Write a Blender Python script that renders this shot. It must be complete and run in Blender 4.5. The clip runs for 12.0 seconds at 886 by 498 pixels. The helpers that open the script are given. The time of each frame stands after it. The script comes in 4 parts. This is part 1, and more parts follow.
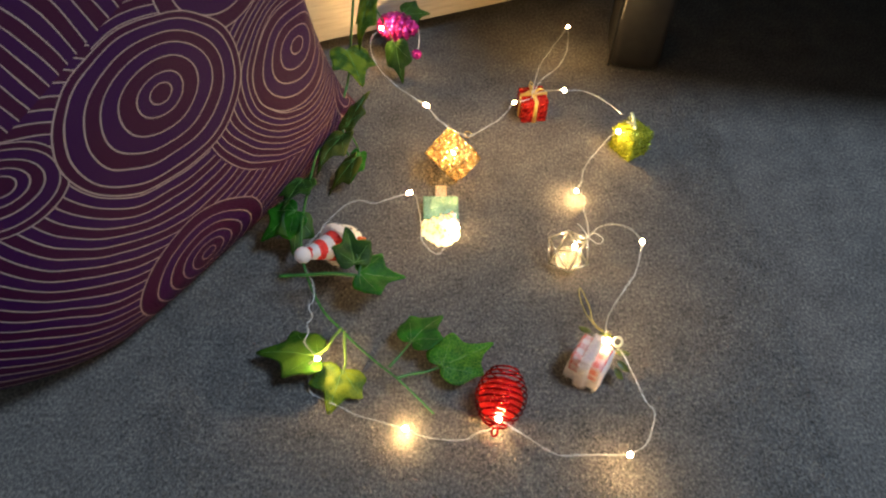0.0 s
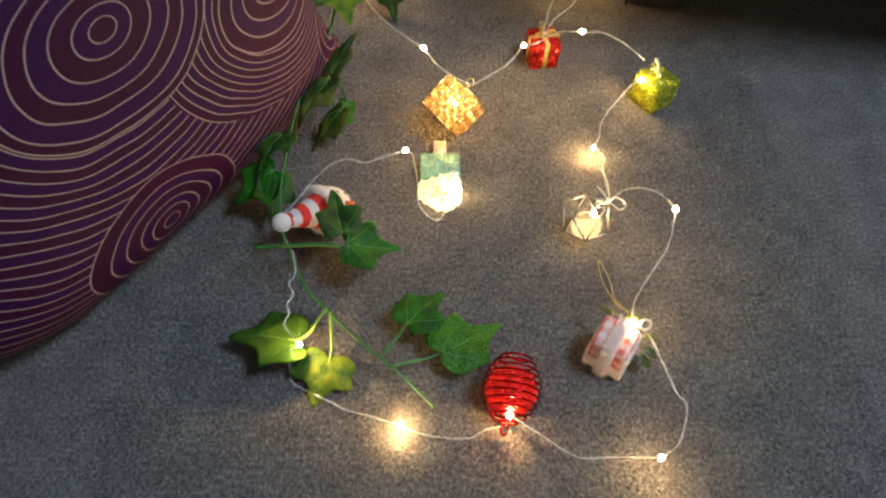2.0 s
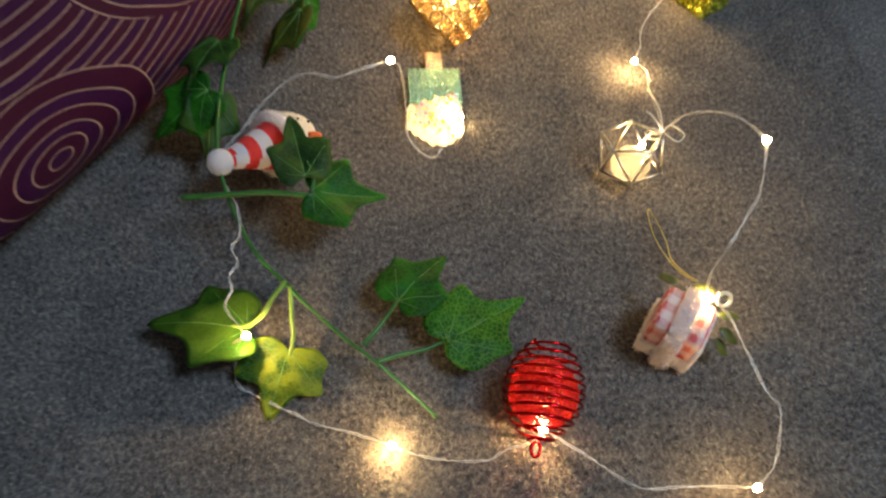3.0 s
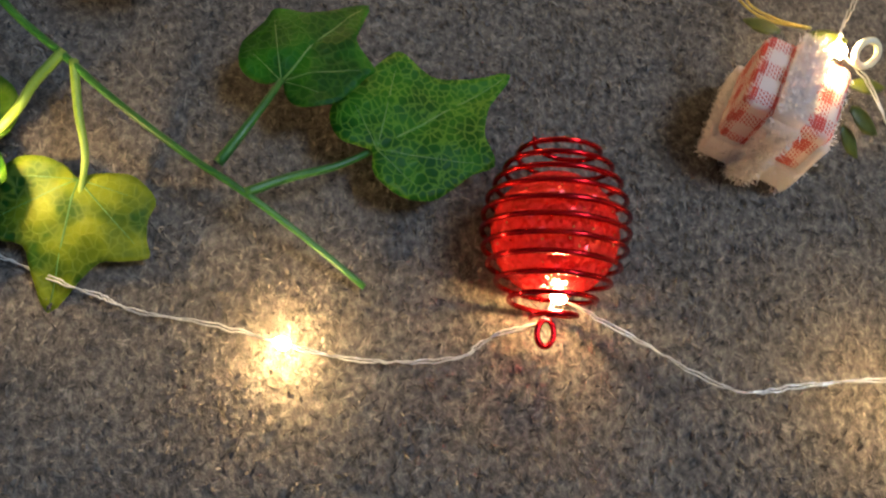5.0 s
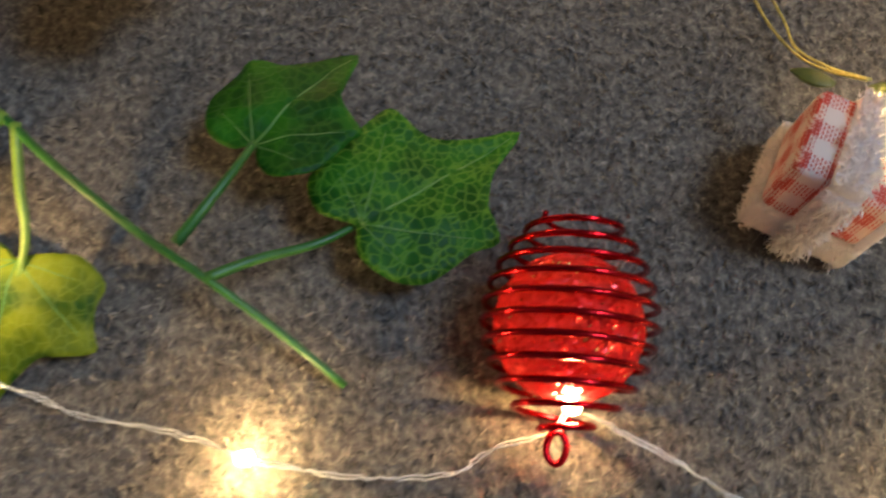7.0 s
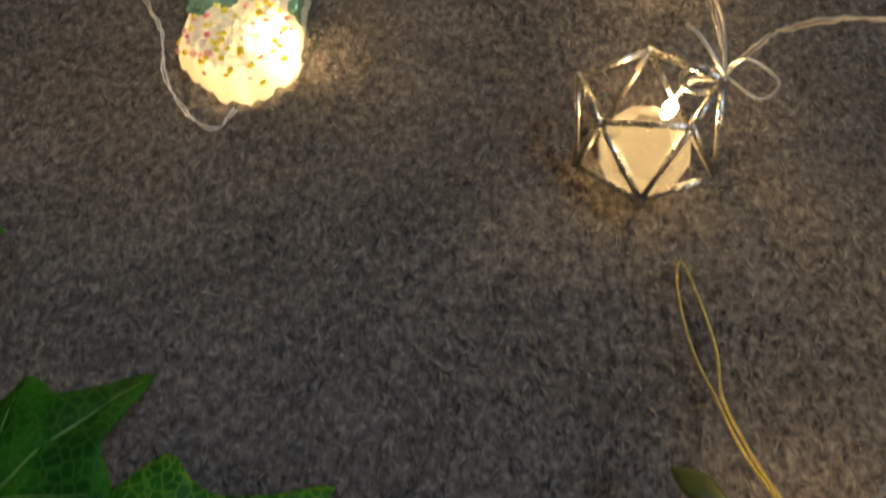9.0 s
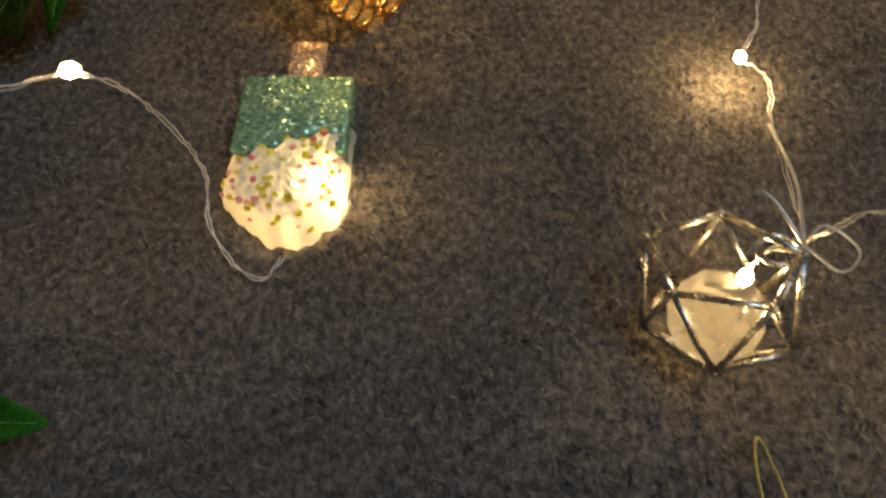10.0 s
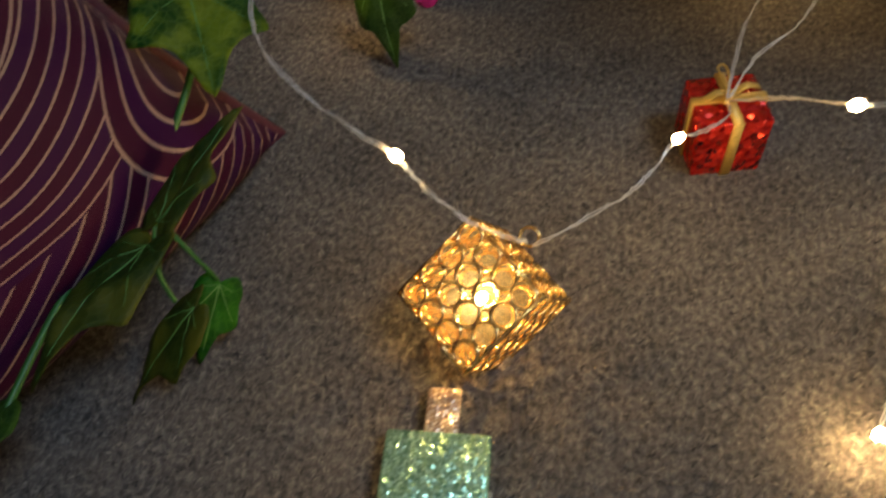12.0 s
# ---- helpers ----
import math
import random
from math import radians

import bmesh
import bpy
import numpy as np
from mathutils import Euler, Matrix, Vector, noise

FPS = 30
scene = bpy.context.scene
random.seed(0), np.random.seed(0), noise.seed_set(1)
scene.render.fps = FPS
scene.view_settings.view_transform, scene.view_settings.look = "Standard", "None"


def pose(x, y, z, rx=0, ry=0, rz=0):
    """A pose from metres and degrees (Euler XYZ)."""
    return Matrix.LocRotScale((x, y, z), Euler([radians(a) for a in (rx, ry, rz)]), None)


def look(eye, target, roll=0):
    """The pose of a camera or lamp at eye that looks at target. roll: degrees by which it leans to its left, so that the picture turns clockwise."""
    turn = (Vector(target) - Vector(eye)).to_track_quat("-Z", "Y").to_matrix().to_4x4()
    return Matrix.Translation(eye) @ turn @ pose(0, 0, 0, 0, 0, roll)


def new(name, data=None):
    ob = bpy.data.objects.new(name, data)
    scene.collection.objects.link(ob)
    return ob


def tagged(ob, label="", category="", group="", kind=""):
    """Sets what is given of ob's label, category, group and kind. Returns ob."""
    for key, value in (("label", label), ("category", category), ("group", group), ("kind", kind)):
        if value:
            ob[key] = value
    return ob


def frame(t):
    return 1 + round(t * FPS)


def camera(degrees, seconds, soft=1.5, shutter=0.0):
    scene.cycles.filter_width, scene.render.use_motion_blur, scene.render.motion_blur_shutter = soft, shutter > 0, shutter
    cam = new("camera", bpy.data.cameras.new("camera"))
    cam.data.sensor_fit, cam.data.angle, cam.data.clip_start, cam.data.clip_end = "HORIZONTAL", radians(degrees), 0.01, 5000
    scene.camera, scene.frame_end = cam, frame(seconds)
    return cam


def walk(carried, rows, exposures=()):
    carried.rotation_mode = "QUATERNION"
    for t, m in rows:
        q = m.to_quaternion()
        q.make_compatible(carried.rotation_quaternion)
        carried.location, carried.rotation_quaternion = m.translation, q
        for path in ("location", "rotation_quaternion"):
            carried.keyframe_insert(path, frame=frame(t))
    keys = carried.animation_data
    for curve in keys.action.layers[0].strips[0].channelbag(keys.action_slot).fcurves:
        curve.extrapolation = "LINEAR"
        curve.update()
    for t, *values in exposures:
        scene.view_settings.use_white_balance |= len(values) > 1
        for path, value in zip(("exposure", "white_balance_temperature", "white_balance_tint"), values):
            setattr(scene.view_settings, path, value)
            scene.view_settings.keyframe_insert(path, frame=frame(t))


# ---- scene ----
cam = camera(60.0, 12.0, soft=2.2, shutter=0.4)
PATH = [
    (0, (0.0032, 0.0006, 0.5924), (0.0403, 0.6428, -0.1732), 3.09),
    (0.5, (0.0096, -0.0188, 0.6071), (0.0333, 0.6303, -0.1533), 1.76),
    (1, (0.0048, -0.0055, 0.5953), (0.0288, 0.6190, -0.1854), 2.15),
    (1.5, (0.0031, 0.0294, 0.5719), (0.0385, 0.6436, -0.2165), 3.15),
    (2, (-0.0044, 0.0729, 0.5298), (0.0498, 0.6614, -0.2769), 4.81),
    (2.5, (-0.0127, 0.1270, 0.4752), (0.0533, 0.6802, -0.3552), 5.68),
    (2.7, (-0.0130, 0.1457, 0.4460), (0.0614, 0.6884, -0.3907), 6.34),
    (4.3, (0.0026, 0.2600, 0.2433), (0.1465, 0.6578, -0.6628), 16.76),
    (4.5, (0.0050, 0.2505, 0.2344), (0.1488, 0.6381, -0.6762), 16.54),
    (5, (0.0120, 0.2368, 0.2197), (0.1564, 0.5998, -0.7008), 15.88),
    (5.5, (0.0086, 0.2287, 0.2165), (0.1577, 0.5881, -0.7047), 16.07),
    (6, (-0.0141, 0.2316, 0.2145), (0.1291, 0.6019, -0.7033), 14.58),
    (6.5, (-0.0119, 0.2461, 0.2096), (0.1043, 0.6385, -0.7028), 10.99),
    (6.7, (0.0017, 0.2554, 0.2049), (0.1169, 0.6379, -0.7118), 11.44),
    (8.3, (0.0979, 0.3018, 0.1790), (0.0879, 0.7533, -0.7132), -1.63),
    (8.5, (0.1058, 0.3158, 0.1836), (0.0717, 0.7678, -0.7077), -3.38),
    (9, (0.1097, 0.3492, 0.1923), (0.0588, 0.8133, -0.6920), -4.18),
    (9.5, (0.1029, 0.3718, 0.1982), (0.0402, 0.8544, -0.6754), -5.73),
    (10, (0.0924, 0.3855, 0.2019), (0.0390, 0.8836, -0.6636), -4.01),
    (10.5, (0.0704, 0.3963, 0.2149), (-0.0015, 0.9053, -0.6429), -4.80),
    (11, (0.0466, 0.4102, 0.2269), (-0.0584, 0.9376, -0.6162), -6.67),
    (11.5, (0.0418, 0.4349, 0.2454), (-0.0843, 0.9913, -0.5759), -8.24),
    (12, (0.0617, 0.4565, 0.2613), (-0.0604, 1.0405, -0.5412), -7.52),
]
EXPOSURES = [(0.0, 0.5), (2.0, 0.48), (2.7, 0.24), (4.3, 0.14), (6.7, 0.08), (8.5, -0.3), (9.5, -1.02), (10.5, -1.15), (11.0, -1.2), (11.5, -1.05), (12.0, -0.62)]
walk(cam, [(t, look(eye, target, roll)) for t, eye, target, roll in PATH], EXPOSURES)

# ---- world and room light ----
world = bpy.data.worlds.new("world")
scene.world = world
world.use_nodes = True
world.node_tree.nodes["Background"].inputs["Color"].default_value = (0.6, 0.7, 0.9, 1)
world.node_tree.nodes["Background"].inputs["Strength"].default_value = 0.05

lamp_data = bpy.data.lights.new("ceiling_light", "AREA")
lamp_data.shape, lamp_data.size, lamp_data.energy, lamp_data.color = "DISK", 0.8, 43.0, (0.57, 0.77, 1.0)
lamp = new("ceiling_light", lamp_data)
lamp.matrix_world = look((1.25, 0.1, 2.36), (0.1, 0.45, 0.0))
tagged(lamp, "round frosted ceiling lamp of the room", "lamp")

LED_POWER = 900.0


# ---- material helpers ----
def shader(name):
    m = bpy.data.materials.new(name)
    m.use_nodes = True
    return m, m.node_tree, m.node_tree.nodes["Principled BSDF"]


def node(nt, kind, **values):
    n = nt.nodes.new(kind)
    for key, value in values.items():
        n.inputs[key].default_value = value
    return n


def math_node(nt, op, a, b=0.0, c=0.0):
    n = nt.nodes.new("ShaderNodeMath")
    n.operation = op
    for slot, value in zip(n.inputs, (a, b, c)):
        if isinstance(value, (int, float)):
            slot.default_value = value
        else:
            nt.links.new(value, slot)
    return n.outputs[0]


def ramp(nt, fac, stops):
    n = nt.nodes.new("ShaderNodeValToRGB")
    for k, (at, col) in enumerate(stops):
        e = n.color_ramp.elements[k] if k < 2 else n.color_ramp.elements.new(at)
        e.position, e.color = at, (*col, 1)
    nt.links.new(fac, n.inputs[0])
    return n.outputs[0]


def mix(nt, fac, a, b):
    n = nt.nodes.new("ShaderNodeMix")
    n.data_type = "RGBA"
    for slot, value in ((n.inputs[0], fac), (n.inputs[6], a), (n.inputs[7], b)):
        if isinstance(value, tuple):
            slot.default_value = (*value, 1)
        elif isinstance(value, (int, float)):
            slot.default_value = value
        else:
            nt.links.new(value, slot)
    return n.outputs[2]


def noise_of(nt, scale, detail=3.0, where="Object", stretch=None, rough=0.5):
    tc = nt.nodes.new("ShaderNodeTexCoord")
    n = node(nt, "ShaderNodeTexNoise", Scale=scale, Detail=detail, Roughness=rough)
    out = tc.outputs[where]
    if stretch:
        mp = node(nt, "ShaderNodeMapping", Scale=stretch)
        nt.links.new(out, mp.inputs[0])
        out = mp.outputs[0]
    nt.links.new(out, n.inputs["Vector"])
    return n.outputs["Fac"]


def bump(nt, bsdf, height, strength, distance):
    n = node(nt, "ShaderNodeBump", Strength=strength, Distance=distance)
    nt.links.new(height, n.inputs["Height"])
    nt.links.new(n.outputs[0], bsdf.inputs["Normal"])


def surface(name, dark, light, rough=0.5, metal=0.0, scale=300.0, relief=0.0003, fine=1500.0, **extra):
    """Two tones mottled at a coarse and a fine scale, with relief."""
    m, nt, b = shader(name)
    a, f = noise_of(nt, scale), noise_of(nt, fine, 2.0)
    both = math_node(nt, "ADD", math_node(nt, "MULTIPLY", a, 0.65), math_node(nt, "MULTIPLY", f, 0.35))
    nt.links.new(ramp(nt, both, [(0.34, dark), (0.66, light)]), b.inputs["Base Color"])
    b.inputs["Roughness"].default_value, b.inputs["Metallic"].default_value = rough, metal
    nt.links.new(math_node(nt, "MULTIPLY_ADD", f, 0.25, rough - 0.12), b.inputs["Roughness"])
    if relief:
        bump(nt, b, both, 0.6, relief)
    for key, value in extra.items():
        b.inputs[key.replace("_", " ")].default_value = value
    return m


def glitter(name, dark, light, scale=900.0, tilt=1.3):
    """Coarse glitter: facets that each face their own way."""
    m, nt, b = shader(name)
    tc = nt.nodes.new("ShaderNodeTexCoord")
    v = node(nt, "ShaderNodeTexVoronoi", Scale=scale)
    nt.links.new(tc.outputs["Object"], v.inputs["Vector"])
    sep = nt.nodes.new("ShaderNodeSeparateColor")
    nt.links.new(v.outputs["Color"], sep.inputs[0])
    nt.links.new(ramp(nt, sep.outputs[0], [(0.0, dark), (0.9, light)]), b.inputs["Base Color"])
    geo = nt.nodes.new("ShaderNodeNewGeometry")
    lift = nt.nodes.new("ShaderNodeVectorMath")
    lift.operation = "MULTIPLY_ADD"
    nt.links.new(v.outputs["Color"], lift.inputs[0])
    lift.inputs[1].default_value, lift.inputs[2].default_value = (tilt,) * 3, (-tilt / 2,) * 3
    add = nt.nodes.new("ShaderNodeVectorMath")
    nt.links.new(geo.outputs["Normal"], add.inputs[0])
    nt.links.new(lift.outputs[0], add.inputs[1])
    norm = nt.nodes.new("ShaderNodeVectorMath")
    norm.operation = "NORMALIZE"
    nt.links.new(add.outputs[0], norm.inputs[0])
    nt.links.new(norm.outputs[0], b.inputs["Normal"])
    b.inputs["Roughness"].default_value, b.inputs["Metallic"].default_value = 0.22, 0.55
    return m


def let_through(m, colour, share):
    """Mix some light that passes through into a material."""
    nt = m.node_tree
    out = nt.nodes["Material Output"]
    first = out.inputs[0].links[0].from_socket
    thin = nt.nodes.new("ShaderNodeBsdfTranslucent")
    thin.inputs["Color"].default_value = (*colour, 1)
    both = node(nt, "ShaderNodeMixShader", Fac=share)
    nt.links.new(first, both.inputs[1])
    nt.links.new(thin.outputs[0], both.inputs[2])
    nt.links.new(both.outputs[0], out.inputs[0])
    return m


# ---- materials ----
def carpet_material(name, islands=False):
    m, nt, b = shader(name)
    fine = noise_of(nt, 400.0, 4.0, stretch=(1.0, 0.75, 1.0), rough=0.7)
    wide = noise_of(nt, 28.0, 3.0)
    tone = math_node(nt, "ADD", math_node(nt, "MULTIPLY", fine, 0.82), math_node(nt, "MULTIPLY", wide, 0.18))
    if islands:
        geo = nt.nodes.new("ShaderNodeNewGeometry")
        tone = math_node(nt, "ADD", math_node(nt, "MULTIPLY", tone, 0.6), math_node(nt, "MULTIPLY_ADD", geo.outputs["Random Per Island"], 0.26, 0.06))
    col = ramp(nt, tone, [(0.30, (0.029, 0.027, 0.028)), (0.48, (0.111, 0.10, 0.093)), (0.58, (0.185, 0.164, 0.148)), (0.72, (0.315, 0.28, 0.25))])
    nt.links.new(col, b.inputs["Base Color"])
    b.inputs["Roughness"].default_value = 0.9
    b.inputs["Specular IOR Level"].default_value = 0.15
    if not islands:
        bump(nt, b, fine, 1.0, 0.0016)
    return m


CARPET = carpet_material("carpet")
FIBRE = carpet_material("carpet_fibre", True)
WALL = surface("wall_paint", (0.42, 0.41, 0.38), (0.5, 0.49, 0.46), 0.85, scale=4.0, relief=0.001, fine=120.0)


def wood_material():
    m, nt, b = shader("pale_wood")
    grain = noise_of(nt, 16.0, 6.0, stretch=(1.0, 1.0, 14.0), rough=0.65)
    fleck = noise_of(nt, 300.0, 2.0, stretch=(0.1, 1.0, 3.0))
    both = math_node(nt, "ADD", math_node(nt, "MULTIPLY", grain, 0.8), math_node(nt, "MULTIPLY", fleck, 0.2))
    nt.links.new(ramp(nt, both, [(0.3, (0.42, 0.33, 0.22)), (0.55, (0.6, 0.5, 0.36)), (0.75, (0.68, 0.59, 0.45))]), b.inputs["Base Color"])
    b.inputs["Roughness"].default_value = 0.42
    bump(nt, b, both, 0.3, 0.0004)
    return m


WOOD = wood_material()
BLACK_WOOD = surface("black_leatherette", (0.011, 0.01, 0.011), (0.02, 0.018, 0.018), 0.45, scale=90.0, relief=0.0004, fine=900.0)
# near-black: painted shade under the cabinet, and the armchair leg's seam
SHADE_SEAM_BLACK = surface("near_black_shade_and_seam", (0.008, 0.008, 0.008), (0.014, 0.014, 0.014), 0.95, scale=60.0)
# discs of uneven concentric rings on the cloth: centre and the rings' radii, in metres
DISCS = [
    ((0.006, 0.288), (0.012, 0.026, 0.041, 0.055)),
    ((-0.2027, 0.2283), (0.0098, 0.0175, 0.026, 0.036, 0.0425)),
    ((0.185, 0.085), (0.022, 0.030, 0.038, 0.046, 0.055)),
    ((0.0794, 0.179), (0.0098, 0.0235, 0.036, 0.048, 0.060)),
    ((-0.080, 0.056), (0.0095, 0.020, 0.030, 0.042, 0.054, 0.070)),
    ((-0.074, 0.226), (0.0098, 0.021, 0.036, 0.050, 0.062, 0.0745, 0.0815)),
]


def swirl_material():
    m, nt, b = shader("swirl_brocade")
    uv = nt.nodes.new("ShaderNodeUVMap")
    uv.uv_map = "cloth"
    sep = nt.nodes.new("ShaderNodeSeparateXYZ")
    nt.links.new(uv.outputs[0], sep.inputs[0])
    u, v = sep.outputs[0], sep.outputs[1]
    ragged = node(nt, "ShaderNodeTexNoise", Scale=1100.0, Detail=1.0)
    soft = node(nt, "ShaderNodeTexNoise", Scale=14.0, Detail=1.0)
    for n in (ragged, soft):
        nt.links.new(uv.outputs[0], n.inputs["Vector"])
    wob = math_node(nt, "ADD", math_node(nt, "MULTIPLY_ADD", ragged.outputs[0], 0.0008, -0.0004), math_node(nt, "MULTIPLY_ADD", soft.outputs[0], 0.014, -0.007))

    def both_of(p, q):
        return math_node(nt, "MULTIPLY", p, q)

    def lines(distance, spacing, width):
        shifted = math_node(nt, "DIVIDE", math_node(nt, "ADD", distance, wob), spacing)
        line = math_node(nt, "LESS_THAN", math_node(nt, "ABSOLUTE", math_node(nt, "SUBTRACT", math_node(nt, "FRACT", shifted), 0.5)), width / spacing / 2)
        return line, math_node(nt, "MODULO", math_node(nt, "ABSOLUTE", math_node(nt, "FLOOR", math_node(nt, "ADD", shifted, 0.5))), 2.0)

    def reach(cu, cv):
        """Distance from a centre, drawn flatter along the cloth's rise and crowded towards the top."""
        du, dv = math_node(nt, "SUBTRACT", u, cu), math_node(nt, "SUBTRACT", v, cv)
        a = math_node(nt, "ADD", both_of(du, 0.838), both_of(dv, -0.545))
        c = math_node(nt, "ADD", both_of(du, 0.475), both_of(dv, 1.15))
        round_ = math_node(nt, "SQRT", math_node(nt, "ADD", both_of(a, a), both_of(c, c)))
        return math_node(nt, "ADD", round_, both_of(c, 0.13))

    def plain_reach(cu, cv):
        du, dv = math_node(nt, "SUBTRACT", u, cu), math_node(nt, "SUBTRACT", v, cv)
        return math_node(nt, "SQRT", math_node(nt, "ADD", both_of(du, du), both_of(dv, dv)))

    def choose(mask, a, b2):
        return math_node(nt, "ADD", both_of(math_node(nt, "SUBTRACT", 1.0, mask), a), both_of(mask, b2))

    # sweeps that hug the large disc, then bundles that run off to the sides
    line, tone = lines(reach(-0.074, 0.226), 0.0088, 0.0011)
    feather, feather_tone = lines(math_node(nt, "MULTIPLY_ADD", u, -0.10, reach(0.0794, 0.179)), 0.0068, 0.0010)
    near = both_of(math_node(nt, "LESS_THAN", reach(0.0794, 0.179), 0.118), math_node(nt, "GREATER_THAN", u, -0.058))
    line, tone = choose(near, line, feather), choose(near, tone, feather_tone)
    bundle, bundle_tone = lines(plain_reach(-0.27, 0.01), 0.0085, 0.0011)
    side = both_of(math_node(nt, "LESS_THAN", u, -0.110), math_node(nt, "GREATER_THAN", v, 0.238))
    line, tone = choose(side, line, bundle), choose(side, tone, bundle_tone)
    fan, fan_tone = lines(plain_reach(-0.33, 0.22), 0.0098, 0.0011)
    above = both_of(math_node(nt, "GREATER_THAN", math_node(nt, "MULTIPLY_ADD", u, -0.35, v), 0.325), math_node(nt, "LESS_THAN", u, 0.05))
    line, tone = choose(above, line, fan), choose(above, tone, fan_tone)
    for (cu, cv), radii in DISCS:
        d = math_node(nt, "ADD", reach(cu, cv), wob)
        inside = math_node(nt, "LESS_THAN", d, radii[-1])
        ring, ring_tone = 0.0, 0.0
        for k, radius in enumerate(radii):
            hit = math_node(nt, "LESS_THAN", math_node(nt, "ABSOLUTE", math_node(nt, "SUBTRACT", d, radius)), 0.00062)
            ring = math_node(nt, "MAXIMUM", ring, hit)
            within = math_node(nt, "LESS_THAN", d, radius)
            ring_tone = math_node(nt, "ABSOLUTE", math_node(nt, "SUBTRACT", within, ring_tone))
        line = math_node(nt, "MAXIMUM", both_of(line, math_node(nt, "SUBTRACT", 1.0, inside)), ring)
        tone = choose(inside, tone, ring_tone)
    weave = node(nt, "ShaderNodeTexNoise", Scale=2600.0, Detail=1.0)
    nt.links.new(uv.outputs[0], weave.inputs["Vector"])
    cloth = mix(nt, tone, (0.036, 0.0040, 0.044), (0.044, 0.0040, 0.022))
    cloth = mix(nt, math_node(nt, "MULTIPLY", soft.outputs[0], 0.5), cloth, (0.022, 0.004, 0.034))
    thread = mix(nt, weave.outputs[0], (0.23, 0.15, 0.13), (0.42, 0.31, 0.27))
    nt.links.new(mix(nt, line, cloth, thread), b.inputs["Base Color"])
    nt.links.new(math_node(nt, "MULTIPLY_ADD", line, -0.08, 0.55), b.inputs["Roughness"])
    bump(nt, b, math_node(nt, "ADD", math_node(nt, "MULTIPLY", line, 1.0), math_node(nt, "MULTIPLY", weave.outputs[0], 0.6)), 0.5, 0.0007)
    b.inputs["Specular IOR Level"].default_value = 0.12
    return m


SWIRL = swirl_material()


def leaf_material(name, dark, light, vein, net_share=0.32):
    m, nt, b = shader(name)
    tc = nt.nodes.new("ShaderNodeTexCoord")
    warp = node(nt, "ShaderNodeTexNoise", Scale=240.0, Detail=1.0)
    nt.links.new(tc.outputs["Object"], warp.inputs["Vector"])
    mixv = nt.nodes.new("ShaderNodeVectorMath")
    mixv.operation = "MULTIPLY_ADD"
    nt.links.new(warp.outputs["Color"], mixv.inputs[0])
    mixv.inputs[1].default_value = (0.002, 0.002, 0.002)
    nt.links.new(tc.outputs["Object"], mixv.inputs[2])
    v = node(nt, "ShaderNodeTexVoronoi", Scale=340.0)
    v.feature = "DISTANCE_TO_EDGE"
    nt.links.new(mixv.outputs[0], v.inputs["Vector"])
    net = ramp(nt, v.outputs["Distance"], [(0.03, (1, 1, 1)), (0.13, (0, 0, 0))])
    patch = noise_of(nt, 70.0, 3.0)
    base = mix(nt, ramp(nt, patch, [(0.42, (0, 0, 0)), (0.58, (1, 1, 1))]), dark, light)
    sepn = nt.nodes.new("ShaderNodeSeparateColor")
    nt.links.new(net, sepn.inputs[0])
    nt.links.new(mix(nt, math_node(nt, "MULTIPLY", sepn.outputs[0], net_share), base, vein), b.inputs["Base Color"])
    b.inputs["Roughness"].default_value = 0.5
    b.inputs["Specular IOR Level"].default_value = 0.22
    bump(nt, b, sepn.outputs[0], 0.35, 0.0004)
    # cloth leaves let some light through
    nodes = nt.nodes
    thin = nodes.new("ShaderNodeBsdfTranslucent")
    thin.inputs["Color"].default_value = (light[0] * 1.3, light[1] * 1.3, light[2] * 0.8, 1)
    both = node(nt, "ShaderNodeMixShader", Fac=0.3)
    nt.links.new(b.outputs[0], both.inputs[1])
    nt.links.new(thin.outputs[0], both.inputs[2])
    nt.links.new(both.outputs[0], nodes["Material Output"].inputs[0])
    return m


IVY = leaf_material("ivy_green", (0.006, 0.066, 0.004), (0.022, 0.16, 0.008), (0.08, 0.28, 0.02))
IVY_NET = leaf_material("ivy_netted", (0.008, 0.080, 0.004), (0.030, 0.17, 0.008), (0.16, 0.36, 0.03), 0.7)
IVY_PALE = leaf_material("ivy_yellow_green", (0.014, 0.070, 0.004), (0.048, 0.115, 0.007), (0.11, 0.19, 0.022))
IVY_MIX = leaf_material("ivy_two_tone", (0.007, 0.065, 0.006), (0.20, 0.26, 0.012), (0.27, 0.36, 0.05))
IVY_DARK = leaf_material("ivy_dark", (0.010, 0.042, 0.007), (0.040, 0.10, 0.010), (0.08, 0.17, 0.03))
IVY_OLIVE = leaf_material("ivy_olive", (0.022, 0.046, 0.005), (0.085, 0.095, 0.010), (0.09, 0.12, 0.02))
STEM = surface("green_plastic_stem", (0.014, 0.085, 0.012), (0.04, 0.16, 0.025), 0.4, scale=120.0)
STEM_PALE = surface("yellow_green_stem", (0.14, 0.25, 0.03), (0.22, 0.34, 0.05), 0.4, scale=120.0)


def clear_wire():
    m, nt, b = shader("silver_wire")
    n = noise_of(nt, 180.0, 2.0)
    nt.links.new(ramp(nt, n, [(0.4, (0.70, 0.69, 0.68)), (0.6, (0.95, 0.94, 0.93))]), b.inputs["Base Color"])
    b.inputs["Metallic"].default_value, b.inputs["Roughness"].default_value = 0.35, 0.22
    b.inputs["Coat Weight"].default_value = 0.6
    return m


WIRE = clear_wire()


